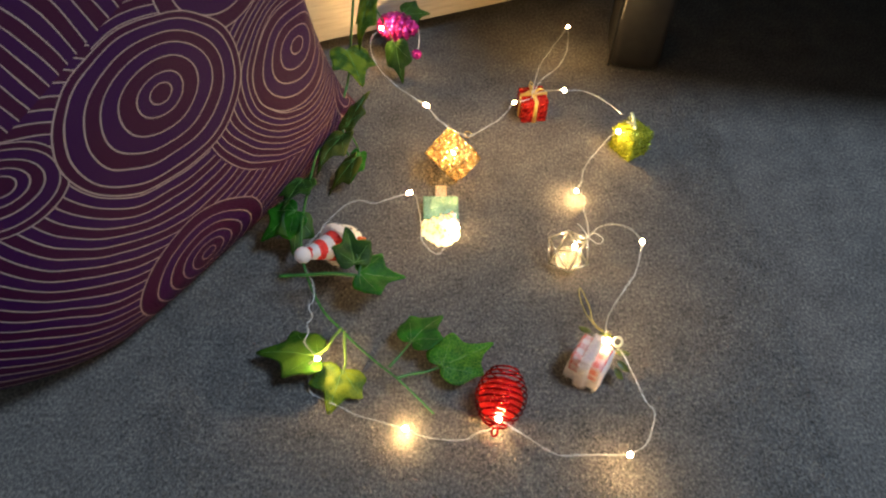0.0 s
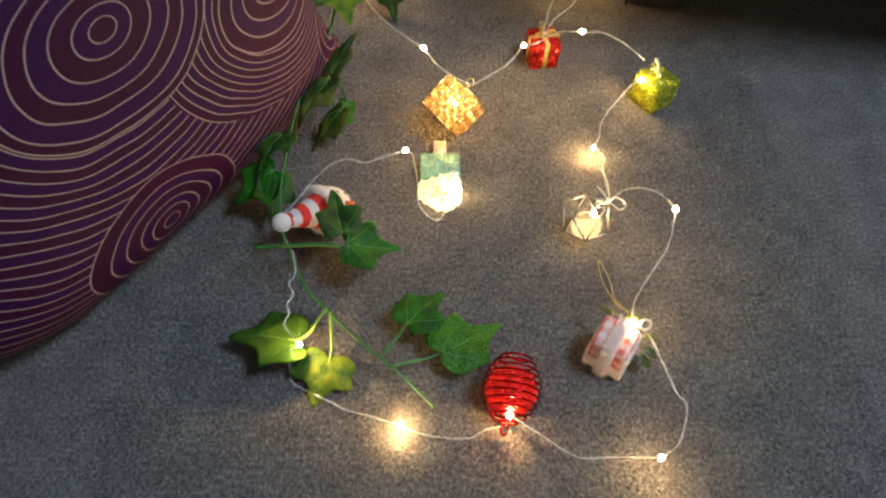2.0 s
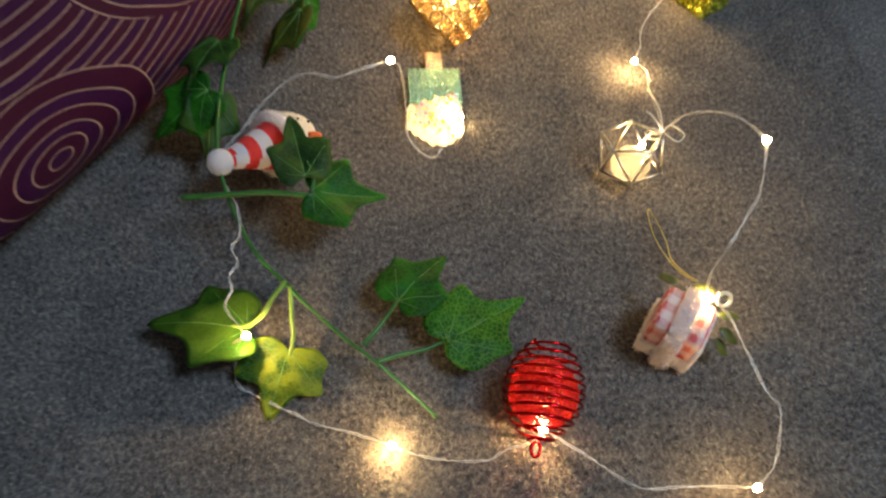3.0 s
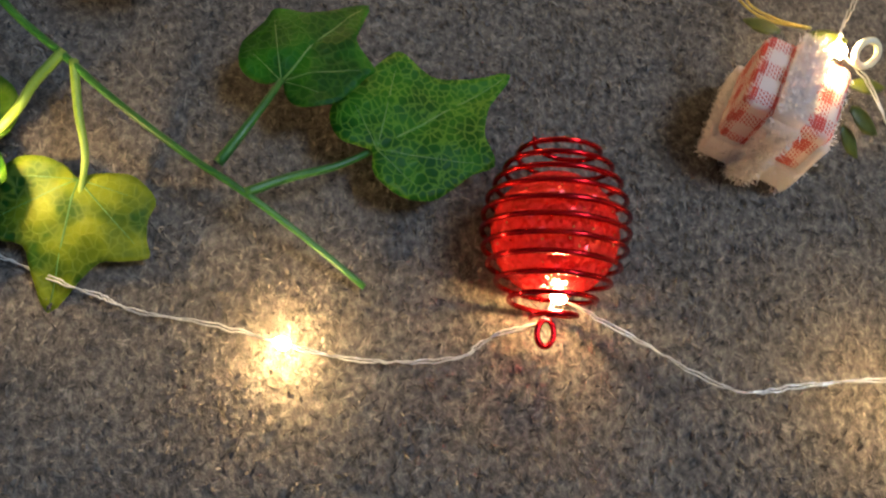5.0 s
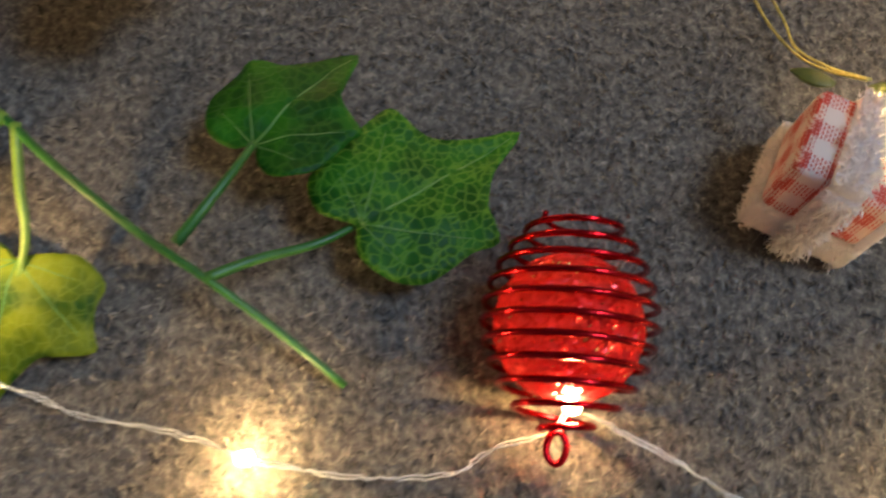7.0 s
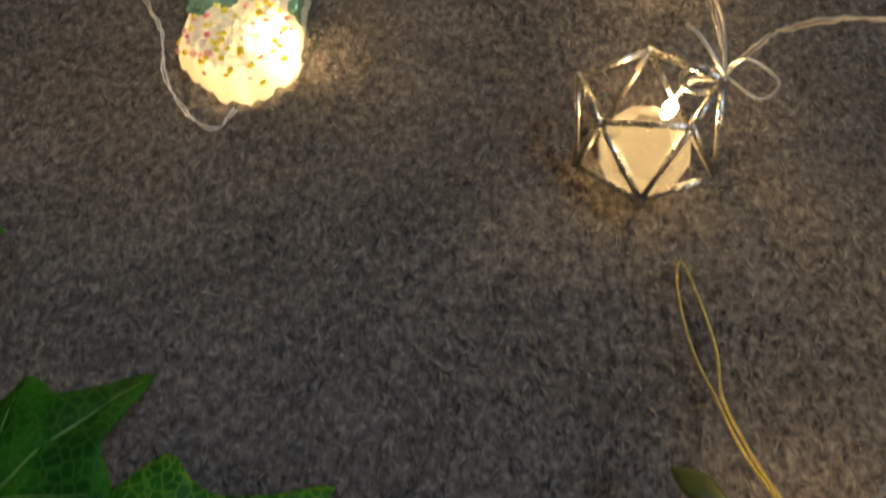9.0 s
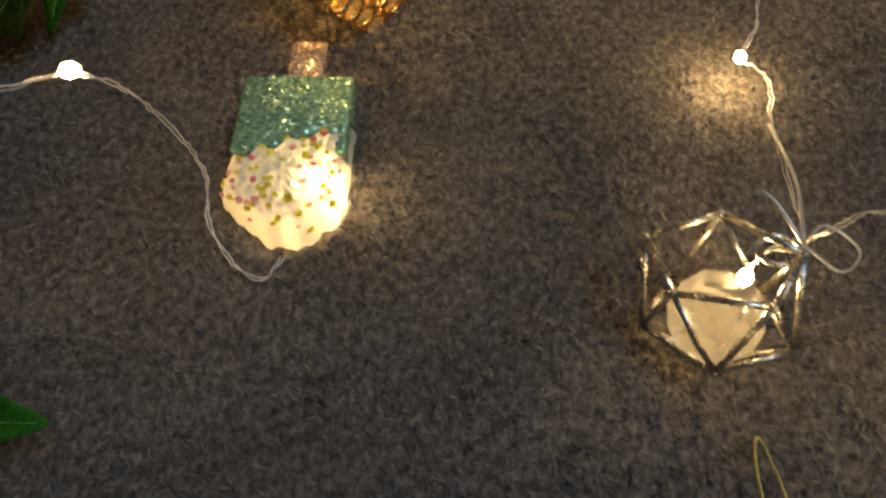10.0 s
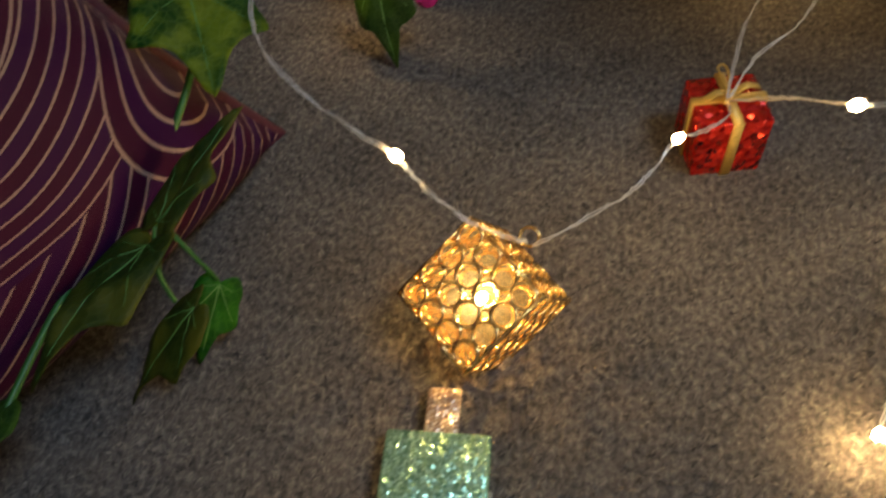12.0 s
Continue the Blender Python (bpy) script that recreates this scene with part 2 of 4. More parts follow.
def glow_material(name, colour, power):
    m, nt, b = shader(name)
    b.inputs["Base Color"].default_value = (1, 0.9, 0.6, 1)
    b.inputs["Emission Color"].default_value = (*colour, 1)
    b.inputs["Emission Strength"].default_value = power
    return m


LED = glow_material("warm_led", (1.0, 0.65, 0.255), LED_POWER)
RED_METAL = surface("red_lacquered_wire", (0.42, 0.006, 0.010), (0.60, 0.014, 0.020), 0.2, 1.0, scale=200.0, relief=0.0)
RED_GLASS = let_through(glitter("red_glitter_plastic", (0.30, 0.004, 0.008), (0.80, 0.04, 0.045), 900.0), (0.95, 0.05, 0.05), 0.24)
GOLD = surface("gold_plate", (0.78, 0.52, 0.18), (0.96, 0.72, 0.34), 0.22, 1.0, scale=300.0, relief=0.0001)
GOLD_THREAD = surface("gold_thread", (0.5, 0.4, 0.10), (0.85, 0.75, 0.3), 0.35, 0.7, scale=900.0, relief=0.0003)
GOLD_RIBBON = surface("gold_ribbon", (0.5, 0.33, 0.08), (0.72, 0.5, 0.14), 0.35, 0.4, scale=400.0)
STEEL = surface("silver_wire_frame", (0.42, 0.40, 0.36), (0.66, 0.64, 0.6), 0.28, 1.0, scale=200.0, relief=0.0001)
RED_FOIL = glitter("red_hologram_foil", (0.30, 0.004, 0.004), (0.75, 0.035, 0.02), 420.0)
GREEN_FOIL = glitter("yellow_green_tinsel", (0.20, 0.24, 0.008), (0.64, 0.66, 0.07), 700.0)
GREEN_GLITTER = glitter("sea_green_glitter", (0.20, 0.42, 0.26), (0.40, 0.66, 0.48), 1300.0, 0.75)
PINK_GLITTER = glitter("pink_gold_glitter", (0.55, 0.36, 0.22), (0.9, 0.72, 0.55), 1300.0, 0.75)
MAGENTA_FOIL = glitter("magenta_foil", (0.35, 0.008, 0.12), (0.75, 0.05, 0.42), 260.0)
ICING = let_through(surface("white_icing", (0.84, 0.81, 0.76), (0.90, 0.88, 0.84), 0.5, scale=300.0, relief=0.0006), (0.95, 0.92, 0.86), 0.5)
FLUFF = let_through(surface("white_plush", (0.90, 0.86, 0.87), (0.96, 0.94, 0.95), 0.95, scale=250.0, relief=0.0), (0.95, 0.88, 0.86), 0.5)
CREAM_FLUFF = let_through(surface("cream_plush", (0.76, 0.69, 0.57), (0.88, 0.83, 0.72), 0.95, scale=250.0, relief=0.0), (0.88, 0.8, 0.66), 0.35)
RED_FELT = surface("red_felt", (0.5, 0.015, 0.012), (0.66, 0.04, 0.03), 0.9, scale=600.0)
ORANGE_FELT = surface("orange_felt", (0.55, 0.09, 0.02), (0.72, 0.17, 0.04), 0.9, scale=600.0)
BEAD_BLACK = surface("black_bead", (0.02, 0.02, 0.02), (0.05, 0.05, 0.05), 0.2, scale=500.0, relief=0.0)
CLEAR_PLASTIC = surface("cream_plastic_ring", (0.74, 0.70, 0.52), (0.84, 0.81, 0.64), 0.3, scale=200.0, relief=0.0)
GREEN_PLASTIC = surface("olive_plastic", (0.035, 0.050, 0.006), (0.085, 0.105, 0.014), 0.4, scale=200.0)
PALE_RIBBON = surface("pale_tinsel_ribbon", (0.6, 0.62, 0.32), (0.8, 0.8, 0.5), 0.3, 0.3, scale=500.0)
SPRINKLES = [let_through(surface("sprinkle_" + n, tuple(0.8 * c for c in col), col, 0.35, scale=600.0, relief=0.0), tuple(min(1.0, 1.2 * c) for c in col), 0.55) for n, col in
             (("yellow", (0.93, 0.78, 0.10)), ("lemon", (0.84, 0.84, 0.16)), ("pink", (0.93, 0.30, 0.42)), ("rose", (0.90, 0.55, 0.58)))]


def gingham_material():
    m, nt, b = shader("red_gingham")
    uv = nt.nodes.new("ShaderNodeTexCoord")
    sep = nt.nodes.new("ShaderNodeSeparateXYZ")
    nt.links.new(uv.outputs["Object"], sep.inputs[0])

    facing = nt.nodes.new("ShaderNodeSeparateXYZ")
    nt.links.new(uv.outputs["Normal"], facing.inputs[0])
    side = math_node(nt, "GREATER_THAN", math_node(nt, "ABSOLUTE", facing.outputs[0]), 0.6)

    def stripe(x, start, cell, duty):
        return math_node(nt, "LESS_THAN", math_node(nt, "FRACT", math_node(nt, "DIVIDE", math_node(nt, "ADD", x, 50 * cell - start), cell)), duty)

    def either(one, two):
        keep = math_node(nt, "MULTIPLY", one, math_node(nt, "SUBTRACT", 1.0, side))
        return math_node(nt, "ADD", keep, math_node(nt, "MULTIPLY", two, side))

    # cloth coordinates that run over the top and down the faces
    across = either(sep.outputs[0], sep.outputs[1])
    along = either(math_node(nt, "ADD", sep.outputs[1], sep.outputs[2]), sep.outputs[2])
    a, c = stripe(across, 0.0048, 0.0110, 0.5), stripe(along, 0.0140, 0.0110, 0.5)
    lines = stripe(across, 0.0, 0.0010, 0.58)
    dashes = math_node(nt, "MULTIPLY", lines, stripe(math_node(nt, "ADD", along, math_node(nt, "MULTIPLY", across, 0.7)), 0.0, 0.0016, 0.62))
    full = math_node(nt, "MULTIPLY", math_node(nt, "MULTIPLY", a, c), math_node(nt, "MAXIMUM", lines, stripe(along, 0.0, 0.0012, 0.7)))
    half = math_node(nt, "MULTIPLY", math_node(nt, "MAXIMUM", a, c), dashes)
    nt.links.new(mix(nt, math_node(nt, "MAXIMUM", full, half), (0.86, 0.80, 0.77), (0.62, 0.03, 0.03)), b.inputs["Base Color"])
    b.inputs["Roughness"].default_value = 0.85
    bump(nt, b, noise_of(nt, 2500.0, 1.0), 0.4, 0.0003)
    return m


GINGHAM = let_through(gingham_material(), (0.9, 0.42, 0.3), 0.3)


def crystal_material():
    m, nt, b = shader("clear_crystal")
    b.inputs["Base Color"].default_value = (1, 0.98, 0.94, 1)
    b.inputs["Transmission Weight"].default_value, b.inputs["Roughness"].default_value, b.inputs["IOR"].default_value = 1.0, 0.03, 1.45
    nt.links.new(math_node(nt, "MULTIPLY", noise_of(nt, 120.0), 0.12), b.inputs["Roughness"])
    return m


def clear_share(m, share):
    """Let part of the light pass straight, as thin clear plastic does."""
    nt = m.node_tree
    out = nt.nodes["Material Output"]
    first = out.inputs[0].links[0].from_socket
    clear = nt.nodes.new("ShaderNodeBsdfTransparent")
    both = node(nt, "ShaderNodeMixShader", Fac=share)
    nt.links.new(first, both.inputs[1])
    nt.links.new(clear.outputs[0], both.inputs[2])
    nt.links.new(both.outputs[0], out.inputs[0])
    return m


CRYSTAL = clear_share(let_through(crystal_material(), (0.97, 0.95, 0.92), 0.5), 0.5)


# ---- geometry helpers ----
def part(name, bm, material, parent=None, label="", smooth=True):
    me = bpy.data.meshes.new(name)
    bm.to_mesh(me)
    bm.free()
    for mt in material if isinstance(material, (list, tuple)) else [material]:
        me.materials.append(mt)
    if smooth:
        me.polygons.foreach_set("use_smooth", [True] * len(me.polygons))
    ob = new(name, me)
    if parent is not None:
        ob.parent = parent
    if label:
        ob["label"] = label
    return ob


def thing(name, m, label, category, group=""):
    ob = new(name)
    ob.empty_display_size = 0.01
    ob.matrix_world = m
    return tagged(ob, label, category, group)


def smooth_line(points, per=6, closed=False):
    """A Catmull-Rom line through the points."""
    p = [Vector(q) for q in points]
    n, out = len(p), []
    for i in range(n if closed else n - 1):
        a, b = p[i], p[(i + 1) % n]
        z = p[i - 1] if i or closed else a * 2 - b
        c = p[(i + 2) % n] if closed or i + 2 < n else b * 2 - a
        for k in range(per):
            t = k / per
            out.append(0.5 * (2 * a + (b - z) * t + (2 * z - 5 * a + 4 * b - c) * t * t + (3 * a - z - 3 * b + c) * t ** 3))
    return out if closed else out + [p[-1]]


def sweep(bm, line, radius, sides=6, closed=False, flat=1.0, index=0):
    """A tube along a line; radius may be a function of 0..1."""
    n, rings, up = len(line), [], None
    for i, q in enumerate(line):
        ahead = line[(i + 1) % n] if closed or i + 1 < n else q
        back = line[i - 1] if closed or i else q
        way = (ahead - back).normalized()
        if up is None:
            up = Vector((0, 0, 1)) if abs(way.z) < 0.9 else Vector((1, 0, 0))
        side = way.cross(up).normalized()
        up = side.cross(way).normalized()
        r = radius(i / max(n - 1, 1)) if callable(radius) else radius
        rings.append([bm.verts.new(q + side * (r * math.cos(a)) + up * (r * flat * math.sin(a))) for a in (2 * math.pi * k / sides for k in range(sides))])
    for i in range(n if closed else n - 1):
        a, b = rings[i], rings[(i + 1) % n]
        for k in range(sides):
            bm.faces.new((a[k], a[(k + 1) % sides], b[(k + 1) % sides], b[k])).material_index = index
    if not closed:
        bm.faces.new(rings[0][::-1]).material_index = index
        bm.faces.new(rings[-1]).material_index = index
    return bm


def tube(points, radius, sides=6, per=6, closed=False, flat=1.0):
    return sweep(bmesh.new(), smooth_line(points, per, closed), radius, sides, closed, flat)


def lathe(profile, sides=24, index=0, bm=None, m=None):
    """A turned body: radius and height rows round z."""
    bm, m = bm or bmesh.new(), m or Matrix()
    rings = [[bm.verts.new(m @ Vector((r * math.cos(a), r * math.sin(a), z))) for a in (2 * math.pi * k / sides for k in range(sides))] for r, z in profile]
    for a, b in zip(rings, rings[1:]):
        for k in range(sides):
            bm.faces.new((a[k], a[(k + 1) % sides], b[(k + 1) % sides], b[k])).material_index = index
    bm.faces.new(rings[0][::-1]).material_index = index
    bm.faces.new(rings[-1]).material_index = index
    return bm


def ball(radius, m=None, sides=16, rows=10, index=0, bm=None):
    prof = [(radius * math.sin(math.pi * k / rows) + 1e-6, -radius * math.cos(math.pi * k / rows)) for k in range(rows + 1)]
    return lathe(prof, sides, index, bm, m)


def block(sx, sy, sz, m=None, bevel=0.0, segments=2, bm=None):
    own = bmesh.new()
    bmesh.ops.create_cube(own, size=1.0, matrix=Matrix.Diagonal((sx, sy, sz, 1)))
    if bevel:
        bmesh.ops.bevel(own, geom=own.edges[:], offset=bevel, segments=segments, profile=0.5, affect="EDGES")
    if m:
        own.transform(m)
    if bm is None:
        return own
    tmp = bpy.data.meshes.new("tmp")
    own.to_mesh(tmp)
    own.free()
    bm.from_mesh(tmp)
    bpy.data.meshes.remove(tmp)
    return bm


def fur(points, normals, length, width, rng, droop=0.4, index=0, bm=None, wildness=0.55):
    """Short hairs, a thin triangle each."""
    bm = bm or bmesh.new()
    for p, n in zip(points, normals):
        wild = Vector(rng.normal(0, wildness, 3))
        way = (n + wild - Vector((0, 0, droop * 0.3))).normalized()
        side = way.cross(Vector(rng.normal(0, 1, 3))).normalized() * width
        size = length * (0.5 + rng.random())
        a, b = bm.verts.new(p - side), bm.verts.new(p + side)
        bend = way * size * 0.55 + Vector(rng.normal(0, 0.12, 3)) * size
        c = bm.verts.new(p + bend + side * 0.6)
        d = bm.verts.new(p + way * size + Vector(rng.normal(0, 0.2, 3)) * size)
        bm.faces.new((a, b, c)).material_index = index
        bm.faces.new((a, c, d)).material_index = index
    return bm


# ---- the room ----
def slab(name, x0, x1, y0, y1, z0, z1, material, label, category):
    ob = part(name, block(x1 - x0, y1 - y0, z1 - z0), material, smooth=False)
    ob.location = ((x0 + x1) / 2, (y0 + y1) / 2, (z0 + z1) / 2)
    return tagged(ob, label, category, kind="structure")


def make_floor():
    bm = bmesh.new()
    bmesh.ops.create_grid(bm, x_segments=40, y_segments=40, size=0.5)
    bm.transform(Matrix.Translation((0.4, 0.1, 0)) @ Matrix.Diagonal((4.2, 3.8, 1, 1)))
    return tagged(part("floor", bm, CARPET, smooth=False), "grey-brown flecked short-pile carpet", "carpet", kind="structure")


FLOOR = make_floor()
slab("wall_north", -1.75, 2.55, 1.95, 2.05, 0.0, 2.5, WALL, "plain painted wall behind the furniture", "wall")
slab("wall_south", -1.75, 2.55, -1.85, -1.75, 0.0, 2.5, WALL, "plain painted wall of the room", "wall")
slab("wall_west", -1.75, -1.65, -1.75, 1.95, 0.0, 2.5, WALL, "plain painted side wall of the room", "wall")
slab("wall_east", 2.45, 2.55, -1.75, 1.95, 0.0, 2.5, WALL, "plain painted side wall of the room", "wall")
slab("ceiling", -1.75, 2.55, -1.85, 2.05, 2.5, 2.6, WALL, "plain white ceiling", "ceiling")


# ---- furniture ----
def make_cabinet():
    cab = thing("low_cabinet", Matrix.Translation((-0.094, 0.822, 0)) @ pose(0, 0, 0, 0, 0, 22.4), "pale wood low cabinet with a dark gap under its front", "cabinet")
    part("front_panel", block(0.99, 0.018, 0.42, Matrix.Translation((-0.135, 0.009, 0.232)), 0.0015), WOOD, cab)
    part("body", block(0.99, 0.40, 0.42, Matrix.Translation((-0.135, 0.221, 0.232)), 0.002), WOOD, cab)
    # near-black block set back under the front; its colour stands in for shade
    part("shadow_gap", block(0.96, 0.36, 0.022, Matrix.Translation((-0.135, 0.25, 0.011))), SHADE_SEAM_BLACK, cab, "near-black block standing in for the shadow gap under the cabinet")
    return cab


def make_armchair():
    chair = thing("armchair", Matrix.Translation((0.284, 0.838, 0)) @ pose(0, 0, 0, 0, 0, -8), "black leatherette armchair with a thick square leg", "armchair")

    def leg(x, y):
        bm = block(0.064, 0.085, 0.25, Matrix.Translation((x, y, 0.125)), 0.011, 3)
        part("leg", bm, BLACK_WOOD, chair)

    leg(0.0, 0.0)
    leg(0.62, 0.0)
    leg(0.0, 0.62)
    leg(0.62, 0.62)
    part("seam", tube([(-0.0315, -0.0365, 0.0), (-0.0315, -0.0365, 0.1), (-0.0315, -0.0365, 0.24)], 0.0016, 6, 2), SHADE_SEAM_BLACK, chair, "stitched seam down the leg's edge")
    part("body", block(1.00, 0.82, 0.20, Matrix.Translation((0.46, 0.262, 0.34)), 0.03, 3), BLACK_WOOD, chair)
    part("backrest", block(0.74, 0.14, 0.4, Matrix.Translation((0.31, 0.63, 0.6)), 0.04, 3), BLACK_WOOD, chair)
    return chair


make_cabinet()
make_armchair()

# the cushion's cloth coordinates: metres along the floor and up
CLOTH_ORIGIN, CLOTH_ALONG = Vector((-0.1454, 0.5188, 0)), Vector((0.6, 0.8, 0))


def make_cushion():
    half, puff, pinch, n = 0.25, 0.060, 0.08, 64
    corner, along = Vector((-0.066, 0.713, 0.0)), Vector((0.549, 0.836, 0))
    out = Vector((0.836, -0.549, 0))
    lean = radians(6)
    up = Vector((0, 0, 1)) * math.cos(lean) - out * math.sin(lean)
    face = out * math.cos(lean) + Vector((0, 0, 1)) * math.sin(lean)
    middle = corner - along * half + up * half

    def place(u, v, sign):
        x = half * u * (1 - pinch * (1 - v * v) * abs(u) ** 1.5) - 0.062 * max(0.0, u) ** 2 * max(0.0, 1 - ((v - 0.1) / 1.1) ** 2)
        y = half * v * (1 - pinch * (1 - u * u) * max(0.0, v) ** 1.5)
        squash = abs(v) ** 3.2 if v > 0 else abs(v) ** 7
        thick = puff * ((1 - abs(u) ** 3.2) * (1 - squash)) ** 0.55
        wrinkle = 0.004 * noise.noise(Vector((u * 3.0, v * 3.0, sign))) * (1 - u * u) * (1 - v * v)
        q = middle + along * x + up * y + face * (sign * (thick + 0.004) + wrinkle)
        q.z += 0.060 * max(0.0, (-u - 0.5) / 0.5) ** 1.5 * ((1 - v) / 2) ** 2
        q.z = max(q.z, 0.001)
        return q

    cushion = thing("throw_cushion", Matrix.Translation((corner - along * half).to_3d()), "purple throw cushion with gold ring-and-swirl brocade, standing on edge", "cushion")
    base = cushion.matrix_world.translation
    bm = bmesh.new()
    uv = bm.loops.layers.uv.new("cloth")
    for sign in (1, -1):
        grid = [[bm.verts.new(place(2 * i / n - 1, 2 * j / n - 1, sign) - base) for j in range(n + 1)] for i in range(n + 1)]
        for i in range(n):
            for j in range(n):
                q = (grid[i][j], grid[i + 1][j], grid[i + 1][j + 1], grid[i][j + 1])
                bm.faces.new(q if sign > 0 else q[::-1])
    for f in bm.faces:
        for loop in f.loops:
            p = loop.vert.co + base
            loop[uv].uv = ((p - CLOTH_ORIGIN).dot(CLOTH_ALONG), p.z)
    part("cover", bm, SWIRL, cushion)
    rim = [place(u, v, 0) - base for u, v in [(-1 + 0.1 * k, -1) for k in range(20)] + [(1, -1 + 0.1 * k) for k in range(20)]
           + [(1 - 0.1 * k, 1) for k in range(20)] + [(-1, 1 - 0.1 * k) for k in range(20)]]
    part("seam_edge", sweep(bmesh.new(), rim, 0.0042, 8, True), RED_PIPING, cushion, "maroon seam along the edge")
    return cushion


RED_PIPING = surface("maroon_seam", (0.06, 0.014, 0.03), (0.10, 0.024, 0.04), 0.7, scale=500.0)
make_cushion()


# ---- ivy garland ----
def leaf_outline(rng):
    """Half-widths and heights round an ivy leaf: a long tip, two side lobes, two rounded lobes at the stalk."""
    right = [(0.13, 0.74), (0.21, 0.60), (0.34, 0.545), (0.49, 0.49), (0.465, 0.36), (0.445, 0.22), (0.43, 0.09), (0.34, -0.04), (0.20, -0.075), (0.08, -0.035)]
    left = [(-x, y) for x, y in right[::-1]]
    wild = [(x + rng.normal(0, 0.013), y + rng.normal(0, 0.013)) for x, y in right + [(0.0, 0.015)] + left]
    return smooth_line([Vector((x, y, 0)) for x, y in [(0.0, 1.0)] + wild], 3, True)


def make_leaf(parent, base, tip, width, material, roll=0.0, cup=0.25, seed=0, fold=0.18):
    """A leaf from its stalk to its tip, with a raised midrib and side veins."""
    base, tip = Vector(base), Vector(tip)
    length = (tip - base).length
    y = (tip - base).normalized()
    x = y.cross(Vector((0, 0, 1))).normalized()
    x = Matrix.Rotation(radians(roll), 3, y) @ x
    z = x.cross(y)
    rng = np.random.default_rng(seed)
    edge = leaf_outline(rng)
    ph = rng.random(4) * 6.28
    origin = parent.matrix_world.translation

    def at(px, py, lift=0.0):
        h = -cup * 0.5 * (px * px * 1.4 + 0.5 * (py - 0.3) ** 2) + fold * 0.8 * abs(px) ** 0.9
        h += 0.035 * math.sin(6.0 * px + ph[0]) * math.sin(5.2 * py + ph[1]) + 0.012 * math.sin(17 * px + ph[2]) * math.sin(15 * py + ph[3])
        return base + x * (px * width) + y * (py * length) + z * (h * length + lift) - origin

    bm = bmesh.new()
    rows, hub = 8, Vector((0.0, 0.30, 0.0))
    centre = bm.verts.new(at(hub.x, hub.y))
    rings = []
    for r in range(1, rows + 1):
        spots = [hub.lerp(q, r / rows) for q in edge]
        rings.append([bm.verts.new(at(q.x, q.y)) for q in spots])
    n = len(edge)
    for k in range(n):
        bm.faces.new((centre, rings[0][(k + 1) % n], rings[0][k]))
        for r in range(rows - 1):
            bm.faces.new((rings[r][k], rings[r][(k + 1) % n], rings[r + 1][(k + 1) % n], rings[r + 1][k]))
    bmesh.ops.recalc_face_normals(bm, faces=bm.faces[:])
    leaf = part("leaf", bm, material, parent)
    solid = leaf.modifiers.new("thickness", "SOLIDIFY")
    solid.thickness, solid.offset = 0.0004, 0.0
    start = Vector((0.0, 0.03, 0.0))
    for q, reach, thick in ((edge[0], 0.93, 0.00042), (Vector((0.46, 0.48, 0)), 0.85, 0.00028), (Vector((-0.46, 0.48, 0)), 0.85, 0.00028), (Vector((0.40, 0.10, 0)), 0.75, 0.00022), (Vector((-0.40, 0.10, 0)), 0.75, 0.00022)):
        line = [at(*start.lerp(q, reach * t / 6).xy, 0.00022) for t in range(7)]
        part("vein", sweep(bmesh.new(), line, lambda t, thick=thick: thick * (1 - 0.7 * t), 5), VEIN, leaf)
    return leaf


VEIN = surface("leaf_vein", (0.10, 0.24, 0.04), (0.16, 0.34, 0.07), 0.5, scale=300.0)


def stalk(parent, points, radius, material, name="stalk", taper=0.35):
    o = parent.matrix_world.translation
    return part(name, tube([Vector(p) - o for p in points], lambda t: radius * (1 - taper * t), 8, 6), material, parent)


